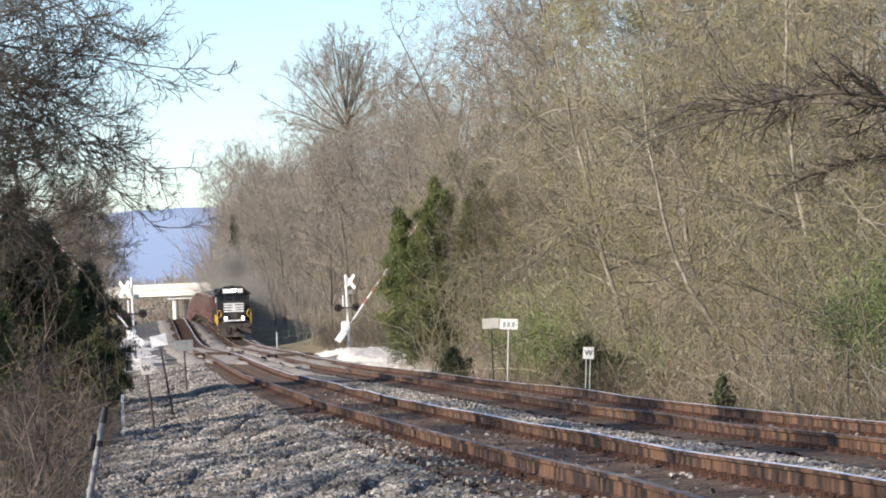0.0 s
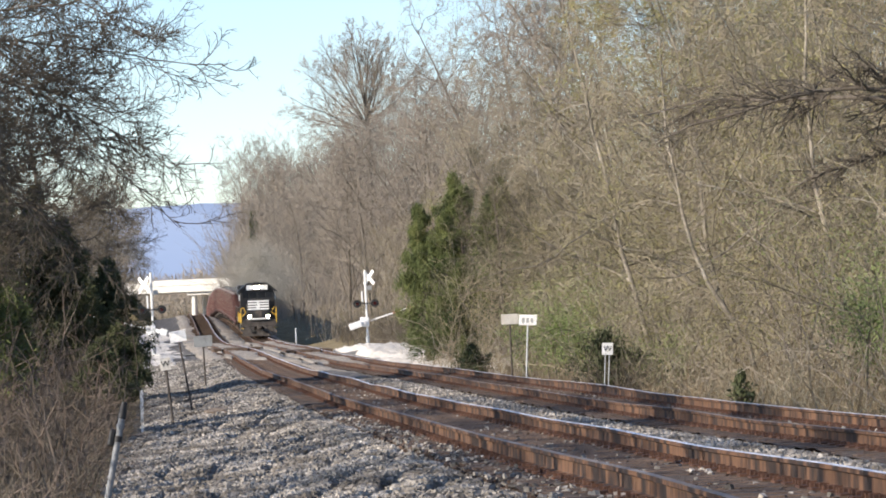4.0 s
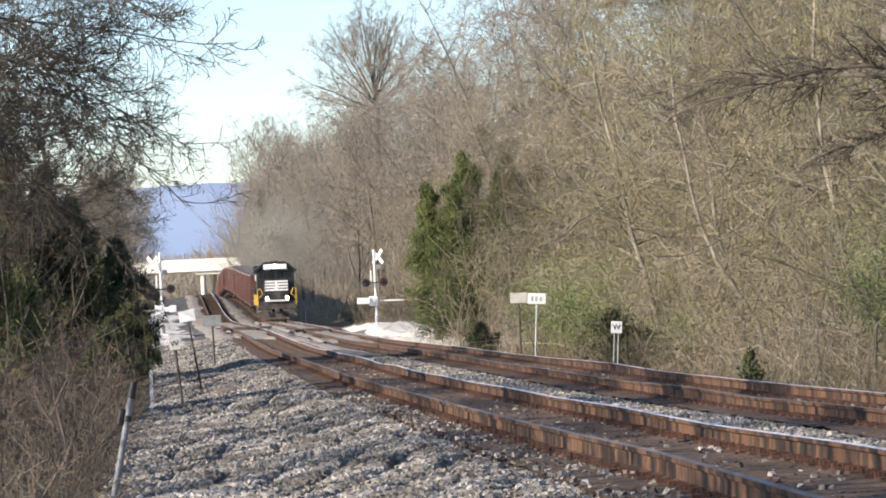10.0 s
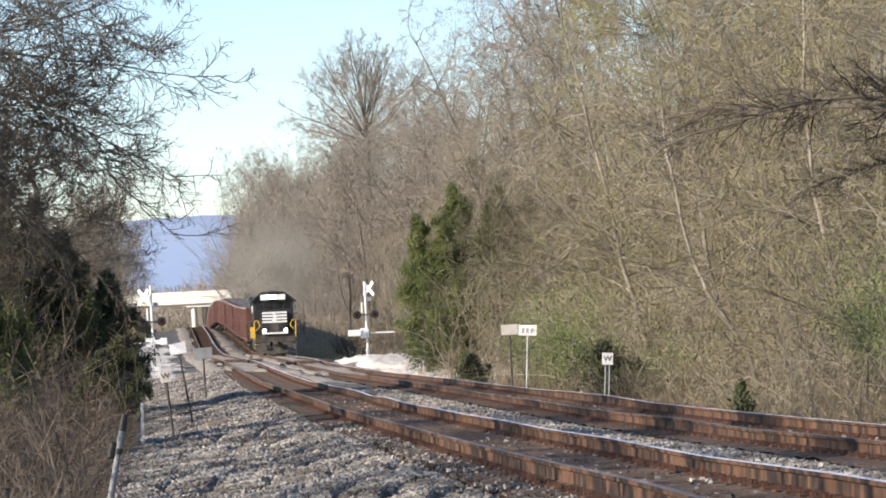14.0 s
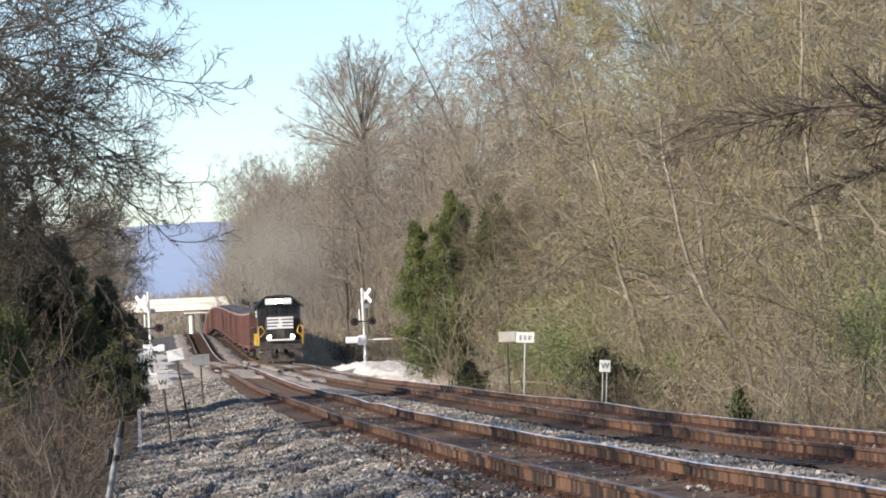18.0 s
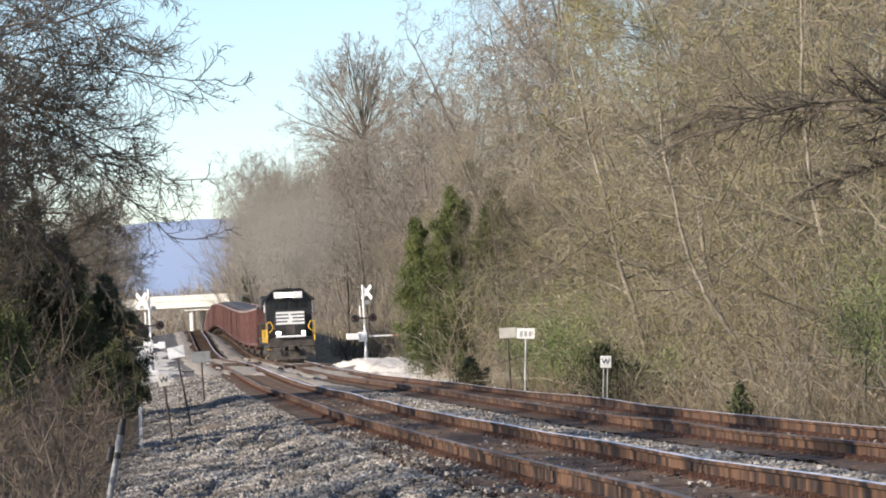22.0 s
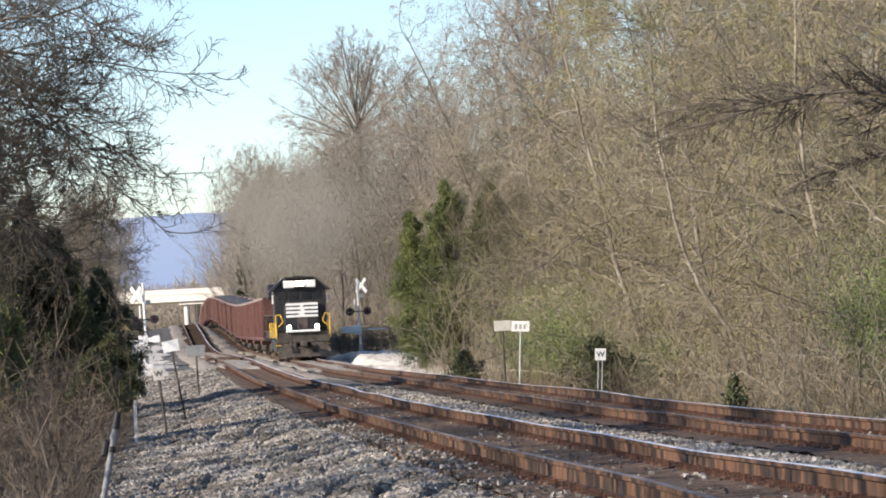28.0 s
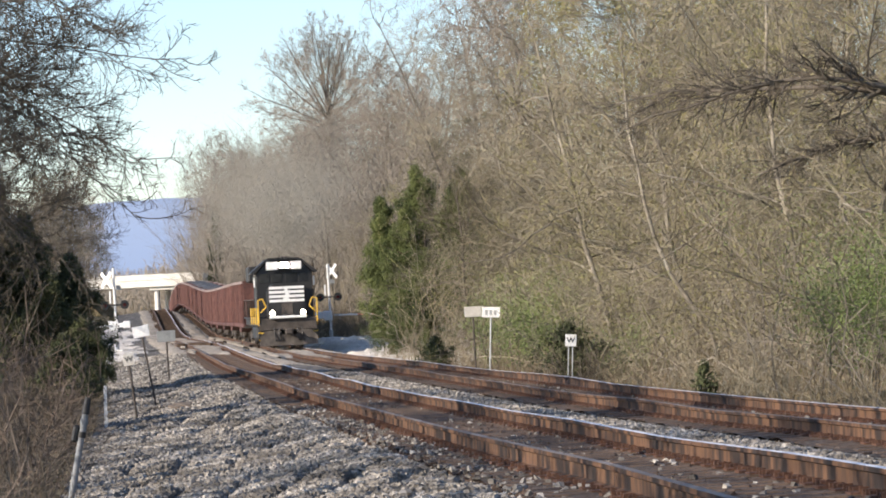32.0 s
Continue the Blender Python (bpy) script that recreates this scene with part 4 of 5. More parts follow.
# ---- crossing signals ----
def signal(x, y, side, label):
    """side 1: the gate arm reaches to +x; -1: to -x."""
    root = tagged(new("crossing_signal"), label, "crossing signal")
    root.matrix_basis = pose(x, y, float(ground_z(x, y)) + (0.30 if side > 0 else 0.02), 0, -0.6, 0)
    boxpart("foundation", (-0.3, 0.3, -0.3, 0.3, -0.5, 0.12), M_CONCRETE, root, 0.03)
    rodpart("mast", (0, 0, 0.1), (0, 0, 4.75), 0.07, M_WHITE, root, n=12)
    rodpart("mast_collar", (0, 0, 0.12), (0, 0, 0.55), 0.12, M_GALV, root, n=12)
    for a in (-1, 1):
        bm = bmesh.new()
        box(bm, -0.115, 0.115, -0.012, 0.012, -0.62, 0.62, 0.004)
        blade = part("crossbuck_blade", bm, M_WHITE, root, "white reflective blade")
        blade.matrix_basis = pose(0.24 if side > 0 else -0.40, -0.10, 4.28 if side > 0 else 4.08, 0, 0, -52) @ pose(0, -0.028 * (a + 1) / 2, 0, 0, a * 48, 0)
    boxpart("track_count_sign", (0.1, 0.38, -0.11, -0.09, 3.5, 3.76), M_GREYSIGN, root, 0.004)
    rodpart("bell_post", (-0.24, 0, 2.75), (-0.24, 0, 3.45), 0.05, M_WHITE, root)
    rodpart("crossarm", (-0.74, -0.05, 2.65), (0.7, -0.05, 2.65), 0.045, M_BLACK, root)
    for sx in (-0.58, 0.54):
        lamp = rodpart("flasher", (sx, -0.16, 2.65), (sx, -0.20, 2.65), 0.255, M_BLACK, root, n=20, label="black round flasher background")
        rodpart("lens", (sx, -0.20, 2.65), (sx, -0.225, 2.65), 0.11, M_REDLENS, lamp, n=16, label="unlit dark red lens")
        bm = bmesh.new()
        for k in range(9):
            a0, a1 = radians(20 * k), radians(20 * (k + 1))
            vs = [bm.verts.new((sx + 0.13 * math.cos(q), w, 2.65 + 0.13 * math.sin(q))) for q, w in ((a0, -0.2), (a1, -0.2), (a1, -0.42), (a0, -0.42))]
            bm.faces.new(vs)
        bmesh.ops.remove_doubles(bm, verts=bm.verts, dist=1e-4)
        bmesh.ops.solidify(bm, geom=bm.faces, thickness=0.008)
        part("visor", bm, M_BLACK, lamp)
        back = rodpart("flasher", (sx, 0.10, 2.65), (sx, 0.14, 2.65), 0.25, M_BLACK, root, n=20)
    boxpart("gate_mechanism", (-0.42, 0.12, -0.28, 0.2, 1.18, 1.8), M_WHITE, root, 0.05, "white gate machine case")
    arm = boxpart("gate_arm", (side * 0.5 if side > 0 else -8.0, 8.0 if side > 0 else -0.5, -0.03, 0.03, -0.05, 0.05), M_WHITE, root, 0.01, "white gate arm with red bands")
    for k in range(7):
        a = 1.7 + k * 0.9
        boxpart("red_band", (min(side * a, side * (a + 0.42)), max(side * a, side * (a + 0.42)), -0.034, 0.034, -0.054, 0.054), M_FADEDRED, arm, 0.004)
    bm = bmesh.new()
    box(bm, min(-side * 0.1, -side * 0.62), max(-side * 0.1, -side * 0.62), -0.05, 0.05, -0.12, 0.12, 0.02)
    end = 1.2 if side > 0 else 0.8
    box(bm, min(-side * 0.4, -side * end), max(-side * 0.4, -side * end), -0.16, 0.16, -0.19, 0.21, 0.03)
    boxpart("arm_bracket", (min(side * 0.6, side * 0.2), max(side * 0.6, side * 0.2), -0.028, 0.028, -0.042, 0.042), M_GALV, arm, 0.008)
    part("counterweight", bm, M_WHITE, arm, "white counterweight")
    return root, arm


GATE = [(0.0, 53), (1.0, 46), (2.0, 36), (3.0, 25), (4.0, 16), (5.5, 4.5), (6.5, 0), (7.0, -1), (8.0, -1), (32.0, -1)]


# ---- trackside signs and posts ----
def letter_w(size, parent, loc, mat):
    cu = bpy.data.curves.new("letter", "FONT")
    cu.body, cu.size, cu.align_x, cu.align_y, cu.extrude = "W", size, "CENTER", "CENTER", 0.002
    tmp = bpy.data.objects.new("letter", cu)
    scene.collection.objects.link(tmp)
    me = bpy.data.meshes.new_from_object(tmp.evaluated_get(bpy.context.evaluated_depsgraph_get()))
    bpy.data.objects.remove(tmp)
    me.materials.append(mat)
    ob = new("letter", me)
    ob.parent = parent
    ob.matrix_basis = pose(*loc, 90, 0, 0)
    return ob


def sign(name, label, x, y, height, w, h, face, tilt=0.0, posts=1, postr=0.025, letter=False, bars=0, turn=0.0, post=None):
    root = tagged(new(name), label, "sign")
    root.matrix_basis = pose(x, y, float(ground_z(x, y)) - 0.02, 0, tilt, turn)
    for k in range(posts):
        o = 0 if posts == 1 else (k - 0.5) * 0.1
        rodpart("post", (o, 0, -0.2), (o, 0, height), postr, post or M_GALV, root)
    plate = boxpart("plate", (-w / 2, w / 2, -postr - 0.012, -postr - 0.004, height - h, height + 0.02), face, root, 0.003)
    if letter:
        letter_w(h * 0.72, plate, (0, -postr - 0.016, height - h / 2 + 0.01), M_PLASTIC)
    for k in range(bars):
        boxpart("bar", (-w * 0.32 + k * w * 0.24, -w * 0.32 + k * w * 0.24 + w * 0.15, -postr - 0.018, -postr - 0.0135, height - h * 0.75, height - h * 0.25), M_GREYSIGN, plate, 0, "dark unreadable mark")
    return root


def trackside():
    sign("whistle_sign", "small white whistle sign with a black W on twin posts", 10.75, 76.5, 1.33, 0.27, 0.27, M_WHITE, 3.5, 2, 0.014, True)
    sign("blank_sign", "sign seen with its bare weathered face on a steel post", 10.85, 98, 2.2, 0.53, 0.30, M_PALESIGN, -0.5, 1, 0.03, post=M_DIRTY)
    sign("white_sign", "white rectangular sign with dark marks on a steel post", 11.1, 96.5, 2.26, 0.56, 0.30, M_WHITE, 3.5, 1, 0.028, bars=3, turn=-14)
    sign("whistle_sign", "short white whistle sign with a black W in the ballast", 0.21, 69, 1.5, 0.23, 0.25, M_PALESIGN, -5.5, 1, 0.028, True, post=M_DIRTY)
    sign("leaning_sign", "leaning white sign on a thin steel post", 0.70, 76, 2.0, 0.40, 0.25, M_WHITE, -9, 1, 0.024, turn=-12, post=M_DIRTY)
    sign("grey_sign", "grey sign back on a green steel post", 1.45, 107, 1.72, 0.62, 0.35, M_GREYSIGN, -1.5, 1, 0.03, post=M_DIRTY)
    p = tagged(new("marker_post"), "short white wooden marker post in the weeds", "post")
    p.matrix_basis = pose(-0.44, 65, float(ground_z(-0.44, 65)) - 0.02, 0, 0.5, 0)
    bm = bmesh.new()
    prism(bm, [(-0.032, -0.1), (0.032, -0.1), (0.032, 0.88), (0, 0.92), (-0.032, 0.88)], 1, -0.03, 0.03)
    part("post", bm, M_WHITE, p)
    q = tagged(new("pipe_marker"), "leaning grey pipe marker with a black cap", "post")
    q.matrix_basis = pose(-0.66, 32.5, float(ground_z(-0.66, 32.5)) - 0.05, 0, 12, 0)
    rodpart("pipe", (0, 0, -0.2), (0, 0, 1.12), 0.034, M_STEEL, q, n=14)
    rodpart("clamp", (0, 0, 0.88), (0, 0, 0.94), 0.041, M_PLASTIC, q, n=14)
    rodpart("clamp", (0, 0, 1.02), (0, 0, 1.07), 0.041, M_STEEL, q, n=14)
    rodpart("cap", (0, 0, 1.12), (0, 0, 1.29), 0.044, M_PLASTIC, q, r1=0.03, n=14)
    boxpart("strap", (-0.10, -0.03, -0.03, 0.03, 0.82, 1.0), M_PLASTIC, q, 0.02)
    t = tagged(new("steel_post"), "slim grey steel post beside the far track", "post")
    t.location = (11.15, 262, float(ground_z(11.15, 262)))
    rodpart("post", (0, 0, -0.2), (0, 0, 1.6), 0.075, M_GALV, t)
    g = tagged(new("signal_mast"), "grey railway signal mast with a pale equipment head", "signal")
    g.location = (11.9, 450, float(ground_z(11.9, 450)))
    rodpart("mast", (0, 0, -0.2), (0, 0, 6.6), 0.09, M_GALV, g, n=10)
    boxpart("head", (-0.45, 0.45, -0.2, 0.2, 5.0, 6.7), M_GREYSIGN, g, 0.05, "pale grey signal head")
    bm = bmesh.new()
    bmesh.ops.create_icosphere(bm, subdivisions=3, radius=1)
    for v in bm.verts:
        v.co *= 1 + 0.25 * noise.noise(v.co * 1.8)
        v.co.z *= 0.35
    m = part("earth_mound", bm, M_MUD)
    m.matrix_basis = pose(1.25, 72, float(ground_z(1.25, 72)) + 0.02) @ Matrix.Diagonal((0.32, 1.4, 0.3, 1))
    tagged(m, "low brown heap of earth on the ballast", "earth heap")


# ---- the train ----
def truck(parent, y, wheelbase, axles, mat, r=0.46):
    made = []
    t = new("truck")
    t.parent = parent
    t.location = (0, y, 0)
    half = wheelbase / 2
    for sx in (-1, 1):
        bm = bmesh.new()
        prism(bm, [(-half - 0.35, 0.42), (-half - 0.35, 0.62), (-0.45, 0.80), (0.45, 0.80), (half + 0.35, 0.62), (half + 0.35, 0.42), (0.5, 0.28), (-0.5, 0.28)], 0, sx * 1.0 - 0.07, sx * 1.0 + 0.07)
        part("side_frame", bm, mat, t)
    boxpart("bolster", (-1.1, 1.1, -0.2, 0.2, 0.55, 0.85), mat, t, 0.03)
    for k in range(axles):
        yy = -half + wheelbase * k / (axles - 1)
        bm = bmesh.new()
        rod(bm, (-0.95, 0, 0), (0.95, 0, 0), 0.09, n=10)
        for sx in (-1, 1):
            rod(bm, (sx * 0.69, 0, 0), (sx * 0.82, 0, 0), r, n=24)
            rod(bm, (sx * 0.66, 0, 0), (sx * 0.69, 0, 0), r + 0.028, n=24)
            for a in range(3):
                box(bm, sx * 0.825 - 0.012, sx * 0.825 + 0.012, 0.1 * math.cos(a * 2.1) - 0.05, 0.1 * math.cos(a * 2.1) + 0.05, 0.28 * math.sin(a * 2.1), 0.28 * math.sin(a * 2.1) + 0.1)
        w = part("wheelset", bm, M_DIRTY, t, loc=(0, yy, r + 0.005))
        made.append((w, (0, yy, r + 0.005), r))
    return made


def locomotive():
    """Front at the local origin, facing -y; rail level z 0."""
    L = tagged(new("locomotive"), "black road diesel locomotive with white nose stripes and lit headlights", "locomotive")
    rolling = []
    boxpart("underframe", (-1.45, 1.45, 0.9, 19.6, 1.18, 1.55), M_BLACK, L, 0.03)
    boxpart("walkway", (-1.55, 1.55, 0.55, 19.9, 1.55, 1.63), M_BLACK, L, 0.015)
    bm = bmesh.new()                                              # pilot plough
    prism(bm, [(-1.5, 0.16), (1.5, 0.16), (1.5, 0.62), (1.2, 0.95), (0.42, 0.95), (0.42, 0.72), (-0.42, 0.72), (-0.42, 0.95), (-1.2, 0.95), (-1.5, 0.62)], 1, 0.25, 0.42)
    part("pilot", bm, M_PILOT, L, "grimy steel snow plough")
    boxpart("end_sheet", (-1.5, 1.5, 0.45, 0.6, 0.95, 1.55), M_DIRTY, L, 0.03)
    boxpart("anticlimber", (-0.98, 0.98, 0.25, 0.58, 1.56, 1.70), M_WHITE, L, 0.03, "white-edged anticlimber")
    c = boxpart("coupler", (-0.14, 0.14, -0.25, 0.6, 0.76, 1.0), M_DIRTY, L, 0.04)
    boxpart("knuckle", (-0.22, 0.2, -0.42, -0.16, 0.72, 1.05), M_DIRTY, c, 0.06)
    for k, x in enumerate((-0.75, -0.5, 0.45, 0.7)):
        bm = bmesh.new()
        pts = [(x, 0.38, 1.1), (x, 0.2, 0.75), (x + 0.05, 0.16, 0.5), (x + 0.1, 0.24, 0.4)]
        for a, b in zip(pts, pts[1:]):
            rod(bm, a, b, 0.03, n=6)
        part("air_hose", bm, M_PLASTIC, L)
    for s in (-1, 1):                                             # corner steps
        for z in (0.45, 0.82, 1.2):
            boxpart("step", (min(s * 1.12, s * 1.56), max(s * 1.12, s * 1.56), 0.6, 0.95, z, z + 0.05), M_YELLOW, L, 0.008, "yellow-edged step")
        bm = bmesh.new()
        pts = [(s * 1.52, 0.42, 1.35), (s * 1.54, 0.42, 2.55), (s * 1.3, 0.42, 2.62), (s * 1.12, 0.42, 2.2), (s * 1.42, 0.42, 1.9)]
        for a, b in zip(pts, pts[1:]):
            rod(bm, a, b, 0.03, n=8)
        part("corner_handrail", bm, M_YELLOW, L, "yellow handrail")
        for y in (0.9, 3.6, 6.3, 9.0):
            rodpart("grab_iron", (s * 1.56, y, 1.28), (s * 1.57, y, 2.15), 0.036, M_YELLOW, L, label="yellow grab iron")
        for k in range(8):
            rodpart("stanchion", (s * 1.53, 5.2 + k * 2.0, 1.62), (s * 1.53, 5.2 + k * 2.0, 2.55), 0.016, M_DIRTY, L)
        rodpart("handrail", (s * 1.53, 4.0, 2.6), (s * 1.53, 19.2, 2.6), 0.025, M_DIRTY, L)
    bm = bmesh.new()                                              # nose
    prism(bm, [(-0.98, 1.63), (0.98, 1.63), (0.98, 3.02), (0.72, 3.38), (-0.72, 3.38), (-0.98, 3.02)], 1, 0.95, 2.9)
    bmesh.ops.bevel(bm, geom=list(bm.edges), offset=0.06, segments=2, affect="EDGES")
    nose = part("nose", bm, M_BLACK, L)
    for k in range(4):
        z = 2.42 + k * 0.225
        boxpart("stripe", (-0.92, 0.92, 0.925, 0.944, z, z + 0.14), M_WHITE, nose, 0, "white nose stripe")
    bm = bmesh.new()
    prism(bm, [(-0.16, 2.42), (0.3, 2.42), (0.12, 2.62), (0.16, 2.8), (0.02, 3.2), (-0.12, 3.14), (-0.08, 2.8), (-0.2, 2.6)], 1, 0.912, 0.923)
    part("emblem", bm, M_WHITE, nose, "plain white emblem shape")
    boxpart("nose_door", (-0.3, 0.3, 0.915, 0.944, 1.72, 2.36), M_DIRTY, nose, 0.01)
    bm = bmesh.new()                                              # cab
    prism(bm, [(-1.5, 1.63), (1.5, 1.63), (1.5, 3.95), (0.92, 4.6), (0.75, 4.66), (-0.75, 4.66), (-0.92, 4.6), (-1.5, 3.95)], 1, 2.9, 5.2)
    bmesh.ops.bevel(bm, geom=list(bm.edges), offset=0.04, segments=1, affect="EDGES")
    cab = part("cab", bm, M_BLACK, L)
    bm = bmesh.new()
    prism(bm, [(-1.76, 3.94), (-1.52, 3.98), (-0.93, 4.61), (-0.74, 4.675), (0.74, 4.675), (0.93, 4.61), (1.52, 3.98), (1.76, 3.94), (1.76, 4.02), (0.98, 4.66), (0.78, 4.76), (-0.78, 4.76), (-0.98, 4.66), (-1.76, 4.02)], 1, 2.7, 5.35)
    part("cab_roof", bm, M_BLACK, cab, "black peaked cab roof with eaves")
    for x0, x1 in ((-1.28, -0.78), (-0.68, -0.1), (0.1, 0.68), (0.78, 1.28)):
        w = boxpart("windscreen", (x0, x1, 2.872, 2.897, 3.46, 3.94), M_WINDOW, cab, 0.008, "dark windscreen")
    for s in (-1, 1):
        boxpart("number_board", (min(s * 0.3, s * 0.93), max(s * 0.3, s * 0.93), 2.66, 2.695, 4.13, 4.56), M_WHITE, cab, 0.015, "white board with unreadable marks")
        for y0 in (3.15, 4.15):
            boxpart("side_window", (min(s * 1.497, s * 1.515), max(s * 1.497, s * 1.515), y0, y0 + 0.8, 3.3, 3.95), M_WINDOW, cab, 0.008)
        boxpart("mirror", (min(s * 1.53, s * 1.62), max(s * 1.53, s * 1.62), 3.0, 3.05, 3.25, 3.75), M_WHITE, cab, 0.01, "pale wind deflector")
        rodpart("ditch_light", (s * 0.80, 0.40, 1.86), (s * 0.80, 0.62, 1.86), 0.13, M_BLACK, L, n=16)
        rodpart("ditch_lamp", (s * 0.80, 0.385, 1.86), (s * 0.80, 0.399, 1.86), 0.125, M_LAMP, L, n=16, label="lit white ditch light")
    boxpart("headlight_case", (-0.29, 0.29, 2.6, 2.897, 4.1, 4.62), M_BLACK, cab, 0.03)
    for s in (-1, 1):
        rodpart("headlight", (s * 0.145, 2.58, 4.36), (s * 0.145, 2.599, 4.36), 0.142, M_LAMP, cab, n=16, label="lit white headlight")
    bm = bmesh.new()                                              # long hood
    prism(bm, [(-0.95, 1.63), (0.95, 1.63), (0.95, 4.2), (0.7, 4.45), (-0.7, 4.45), (-0.95, 4.2)], 1, 5.2, 19.0)
    hood = part("long_hood", bm, M_BLACK, L)
    for k in range(12):
        boxpart("hood_door", (-0.975, -0.953, 5.5 + k * 1.1, 6.45 + k * 1.1, 1.8, 3.5), M_BLACK, hood, 0.008)
    boxpart("radiator_flare", (-1.4, 1.4, 15.2, 18.8, 3.6, 4.5), M_BLACK, hood, 0.08)
    for y in (8.5, 16.0, 17.6):
        rodpart("roof_fan", (0, y, 4.45), (0, y, 4.62), 0.6, M_DIRTY, hood, n=20)
    boxpart("exhaust_stack", (-0.25, 0.25, 11.5, 12.4, 4.44, 4.7), M_DIRTY, hood, 0.03)
    bm = bmesh.new()
    for k in range(3):
        rod(bm, (-0.2 + 0.2 * k, 4.0, 4.78), (-0.2 + 0.2 * k, 3.5 + 0.1 * k, 4.8), 0.03, 0.07, 8)
    part("air_horn", bm, M_DIRTY, cab)
    boxpart("fuel_tank", (-1.4, 1.4, 7.2, 12.6, 0.4, 1.17), M_BLACK, L, 0.12)
    rolling += truck(L, 3.9, 4.1, 3, M_DIRTY, 0.51)
    rolling += truck(L, 16.4, 4.1, 3, M_DIRTY, 0.51)
    return L, rolling


def hopper_car():
    C = tagged(new("hopper_car"), "oxide-red ribbed steel hopper car with a heaped dark load", "freight car", "cars of the train")
    rolling = []
    bm = bmesh.new()
    prism(bm, [(0.5, 3.62), (15.5, 3.62), (15.5, 3.0), (14.2, 1.25), (10.5, 1.05), (9.0, 0.7), (7.0, 0.7), (5.5, 1.05), (1.8, 1.25), (0.5, 3.0)], 0, -1.46, 1.46)
    part("body", bm, M_RUSTCAR, C)
    for s in (-1, 1):
        boxpart("top_chord", (min(s * 1.46, s * 1.58), max(s * 1.46, s * 1.58), 0.35, 15.65, 3.6, 3.76), M_CHORD, C, 0.015)
        boxpart("side_sill", (min(s * 1.4, s * 1.57), max(s * 1.4, s * 1.57), 0.2, 15.8, 1.02, 1.25), M_RUSTCAR, C, 0.02)
        for k in range(11):
            y = 1.0 + k * 1.4
            boxpart("rib", (min(s * 1.462, s * 1.6), max(s * 1.462, s * 1.6), y - 0.07, y + 0.07, 1.25, 3.6), M_RUSTCAR, C, 0.015)
    for y0 in (0.3, 15.55):
        boxpart("end_sheet", (-1.5, 1.5, y0, y0 + 0.15, 2.6, 3.76), M_RUSTCAR, C, 0.015)
        for x in (-1.35, 1.35):
            boxpart("end_post", (x - 0.06, x + 0.06, y0, y0 + 0.15, 1.1, 2.6), M_RUSTCAR, C, 0.01)
    boxpart("platform", (-1.5, 1.5, 0.1, 2.2, 0.98, 1.12), M_DIRTY, C, 0.02)
    boxpart("platform", (-1.5, 1.5, 13.8, 15.9, 0.98, 1.12), M_DIRTY, C, 0.02)
    bm = bmesh.new()
    prism(bm, [(-1.44, 3.55), (1.44, 3.55), (0.7, 3.86), (-0.5, 3.9)], 1, 0.6, 15.4)
    part("load", bm, M_COAL, C, "heaped grey load")
    for y0 in (-0.15, 15.85):
        boxpart("coupler", (-0.12, 0.12, y0, y0 + 0.35, 0.76, 1.0), M_DIRTY, C, 0.03)
    rolling += truck(C, 2.0, 1.75, 2, M_DIRTY)
    rolling += truck(C, 14.0, 1.75, 2, M_DIRTY)
    return C, rolling


def lorry():
    """Front at the local origin, heading +x; wheels on z 0."""
    T = tagged(new("semi_truck"), "white box semi-trailer truck crossing the bridge", "truck")
    boxpart("trailer_box", (-14.0, -4.6, -1.28, 1.28, 1.15, 4.1), M_WHITE, T, 0.05, "white box trailer")
    bm = bmesh.new()
    prism(bm, [(-3.9, 0.7), (0, 0.7), (0, 1.7), (-1.3, 2.0), (-1.7, 3.0), (-2.1, 3.6), (-3.9, 3.8)], 1, -1.2, 1.2)
    bmesh.ops.bevel(bm, geom=list(bm.edges), offset=0.06, segments=1, affect="EDGES")
    part("cab", bm, M_WHITE, T)
    for s in (-1, 1):
        boxpart("cab_window", (-2.9, -1.9, min(s * 1.195, s * 1.21), max(s * 1.195, s * 1.21), 2.2, 2.9), M_WINDOW, T, 0.01)
    boxpart("chassis", (-13.8, -0.4, -0.5, 0.5, 0.6, 1.15), M_BLACK, T, 0.03)
    for x in (-0.9, -3.4, -4.6, -12.0, -13.2):
        for s in (-1, 1):
            rodpart("wheel", (x, s * 0.75, 0.5), (x, s * 1.25, 0.5), 0.5, M_PLASTIC, T, n=18)
    return T


FRONT, SPEED = 291.0, 3.95


def smoke_puff(seed, size):
    """A drifting cloud of fine soot specks, thinning outwards."""
    rng = np.random.default_rng(200 + seed)
    n = int((24000 if seed < 2 else 13000) * (size[0] * size[2]) ** 0.8)
    c = rng.normal(0, 0.5, (n, 3)) * np.array(size)
    V, F = blades(rng, c, 0.018, slim=0.8)
    return tagged(raw("exhaust_smoke", V, F, M_SMOKE), "thin brown-grey diesel exhaust drifting behind the locomotive", "smoke", kind="stuff")


# way behind the front, height over the rails, offset to the side, size
PUFFS = ((15, 6.8, 0.4, (1.7, 4.5, 1.7)), (30, 8.6, 1.2, (3.0, 8, 2.8)), (52, 10.0, 2.2, (4.0, 12, 3.8)), (84, 10.6, 2.6, (4.4, 16, 4.2)))


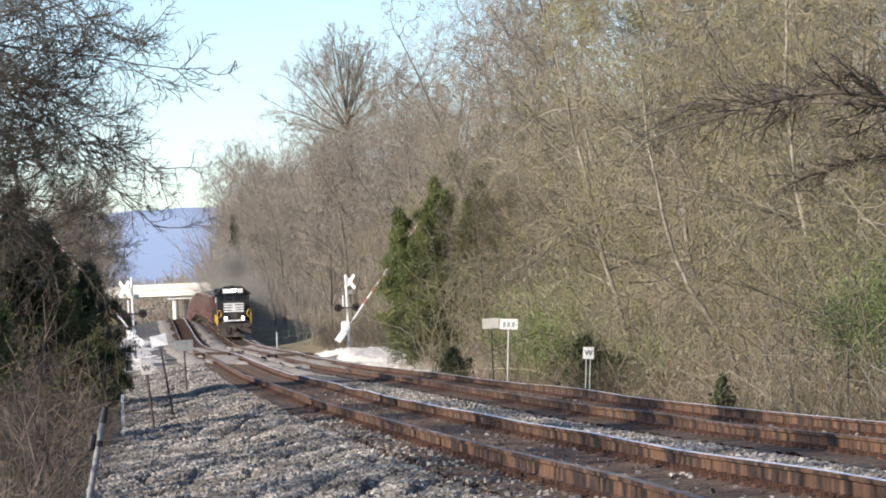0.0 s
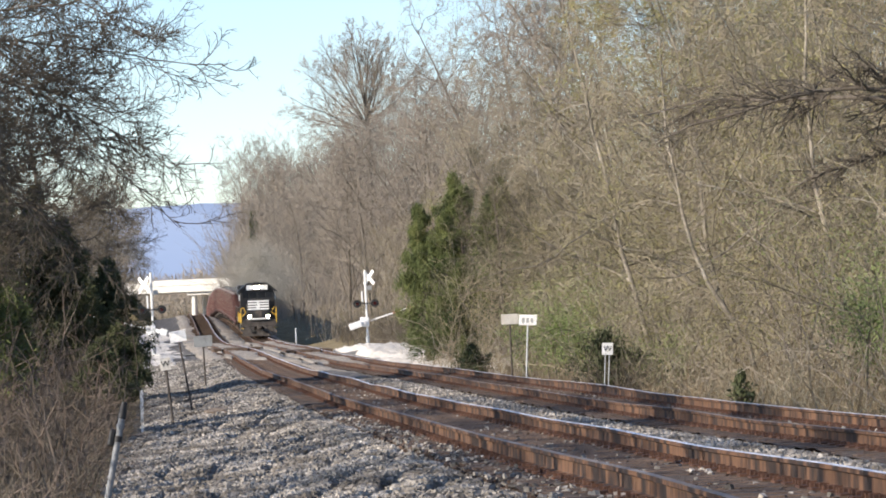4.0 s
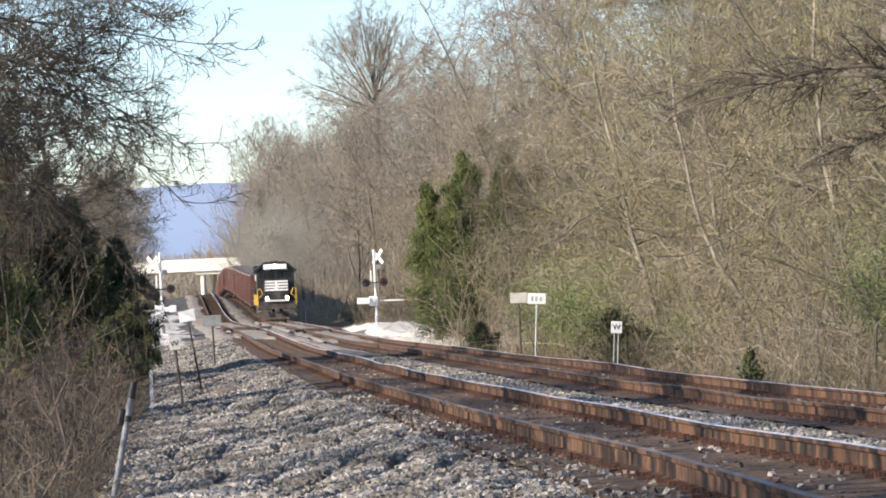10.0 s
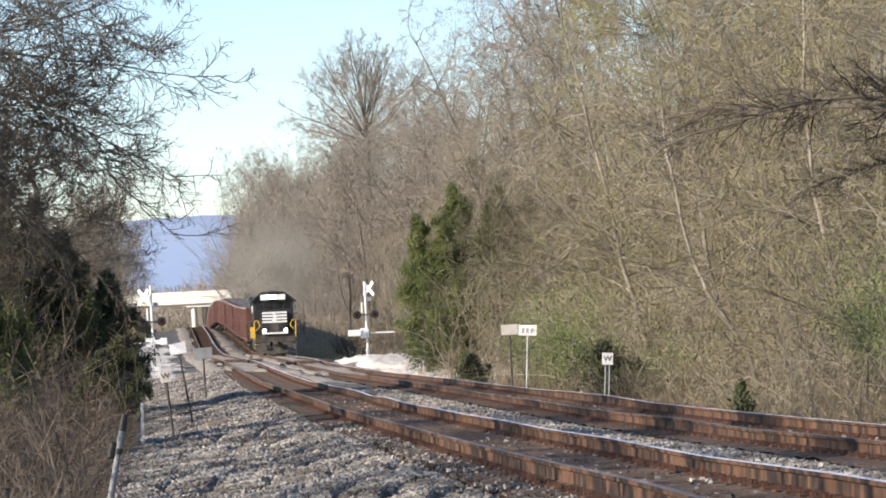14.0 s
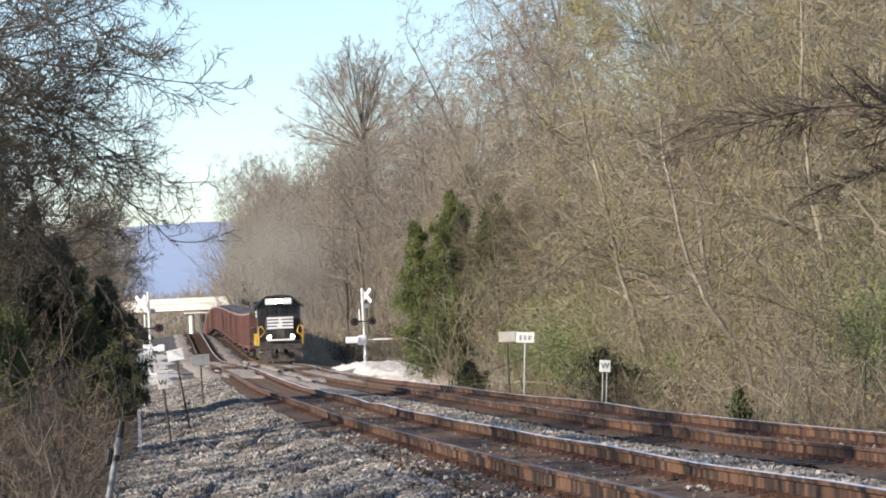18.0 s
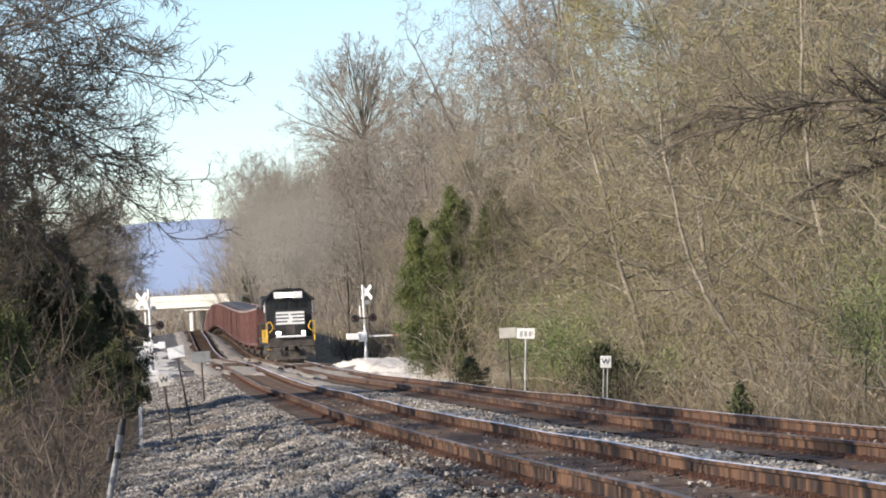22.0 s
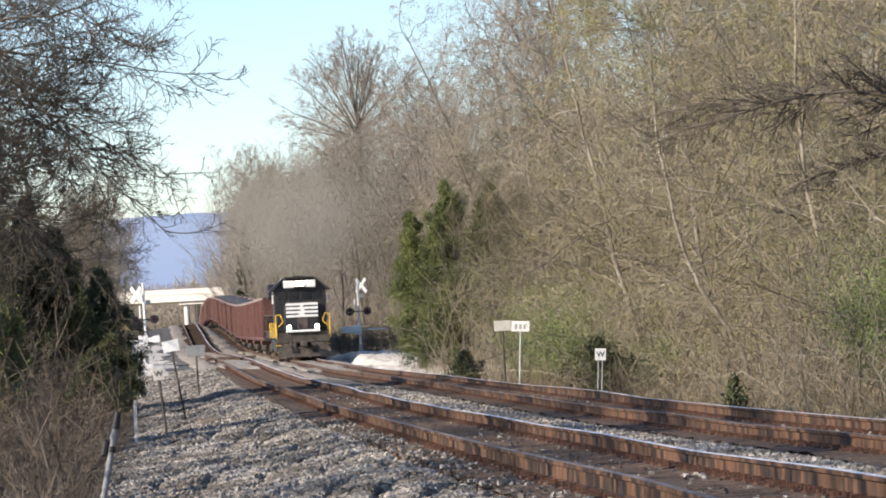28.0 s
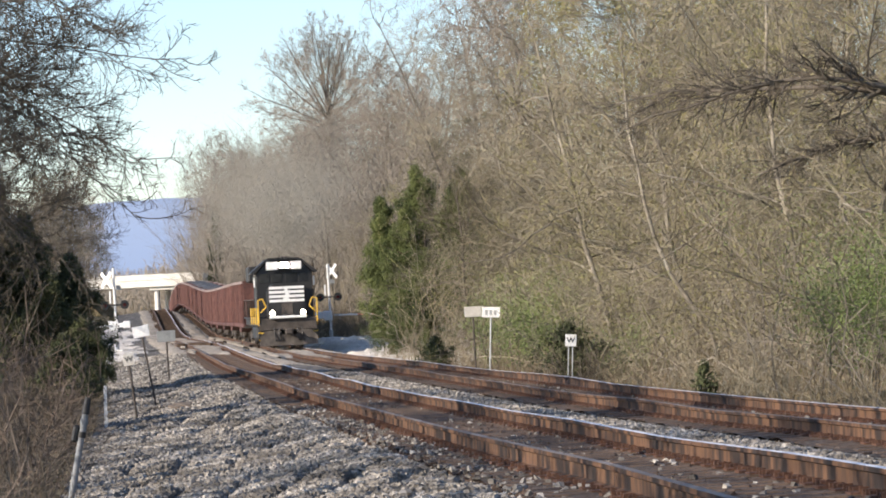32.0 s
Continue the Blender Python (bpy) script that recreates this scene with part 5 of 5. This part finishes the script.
def on_line(y, near=3.0, far=13.0):
    """The pose of a vehicle whose front stands at y on the far track."""
    za, zb = float(far_z(y + near)), float(far_z(y + far))
    xa, xb = FAR_X + float(bend(y + near)), FAR_X + float(bend(y + far))
    return pose(xa - near * (xb - xa) / (far - near), y, za - near * (zb - za) / (far - near), math.degrees(math.atan2(zb - za, far - near)), 0, -math.degrees(math.atan2(xb - xa, far - near)))


def train():
    loco, wheels = locomotive()
    car, car_wheels = hopper_car()
    cars = [(car, 20.6, [w for w, _, _ in car_wheels])]
    for k in range(1, 26):
        c = copy_thing(car, Matrix())
        cars.append((c, 20.6 + k * 16.25, []))
    return loco, wheels, cars, car_wheels


stones(11, ((-0.2, 3.05, 17, 34, 26000), (-0.5, 3.0, 34, 60, 22000), (-0.5, 3.0, 60, 110, 14000), (-0.7, 3.2, 110, 165, 7000), (5.8, 7.3, 22, 45, 8500), (5.8, 7.3, 45, 100, 6500),
       (9.8, 11.2, 30, 100, 3000), (-0.8, 0.6, 20, 60, 2500)), M_STONE, "loose grey and white ballast stones", 0.022)
stones(13, ((3.55, 5.15, 18, 45, 260), (2.9, 3.55, 18, 60, 700), (5.15, 5.85, 18, 60, 800), (3.55, 5.15, 45, 90, 200), (7.8, 9.3, 30, 80, 300)), M_STONE, "stray pale stones between the rails", 0.085)
stones(12, ((3.55, 5.15, 18, 45, 9000), (2.9, 3.55, 18, 60, 3500), (5.15, 5.85, 18, 60, 3500), (3.55, 5.15, 45, 100, 5000), (7.8, 9.3, 28, 60, 4500), (7.8, 9.3, 60, 100, 2500)), M_CRIB, "dirt-brown broken stone packed round the ties", 0.055)
right_signal, right_arm = signal(13.05, 200, 1, "grey crossing signal mast with white crossbuck and striped gate")
left_signal, left_arm = signal(-0.40, 180, -1, "crossing signal mast with white crossbuck half hidden by cedars")
trackside()
loco, loco_wheels, cars, car_wheels = train()
truck_on_bridge = lorry()
puffs = [smoke_puff(k, p[3]) for k, p in enumerate(PUFFS)]
sleepers(near_track, NEAR_X, near_z)
sleepers(far_track, FAR_X, far_z)


def motions():
    times = np.arange(0, 32.01, 1.0)
    walk(loco, [(t, on_line(FRONT - SPEED * t, 3.9, 16.4)) for t in times])
    for c, back, _ in cars:
        walk(c, [(t, on_line(FRONT - SPEED * t + back, 2.0, 14.0)) for t in times])
    spin = np.arange(0, 32.01, 0.1667)
    for w, (x, y, z), r in loco_wheels + car_wheels:
        walk(w, [(t, pose(x, y, z, math.degrees(SPEED * t / r), 0, 0)) for t in spin])
    for ob, (back, up, aside, _) in zip(puffs, PUFFS):
        walk(ob, [(t, pose(FAR_X + aside, FRONT - SPEED * t + back, float(far_z(FRONT - SPEED * t + back)) + up * (1 if back < 20 else min(1.0, 0.35 + t / 34)), 0, 0, 0.6 * t)) for t in times])
    walk(truck_on_bridge, [(t, pose(6.6 + 15.4 * (t - 30.2), 579, 9.26, 0, 0, 0)) for t in np.arange(0, 32.01, 1.0)])
    walk(right_arm, [(t, pose(0, -0.34, 1.5, 0, -a, 0)) for t, a in GATE])
    walk(left_arm, [(t, pose(0, -0.34, 1.5, 0, a, 0)) for t, a in GATE])


motions()
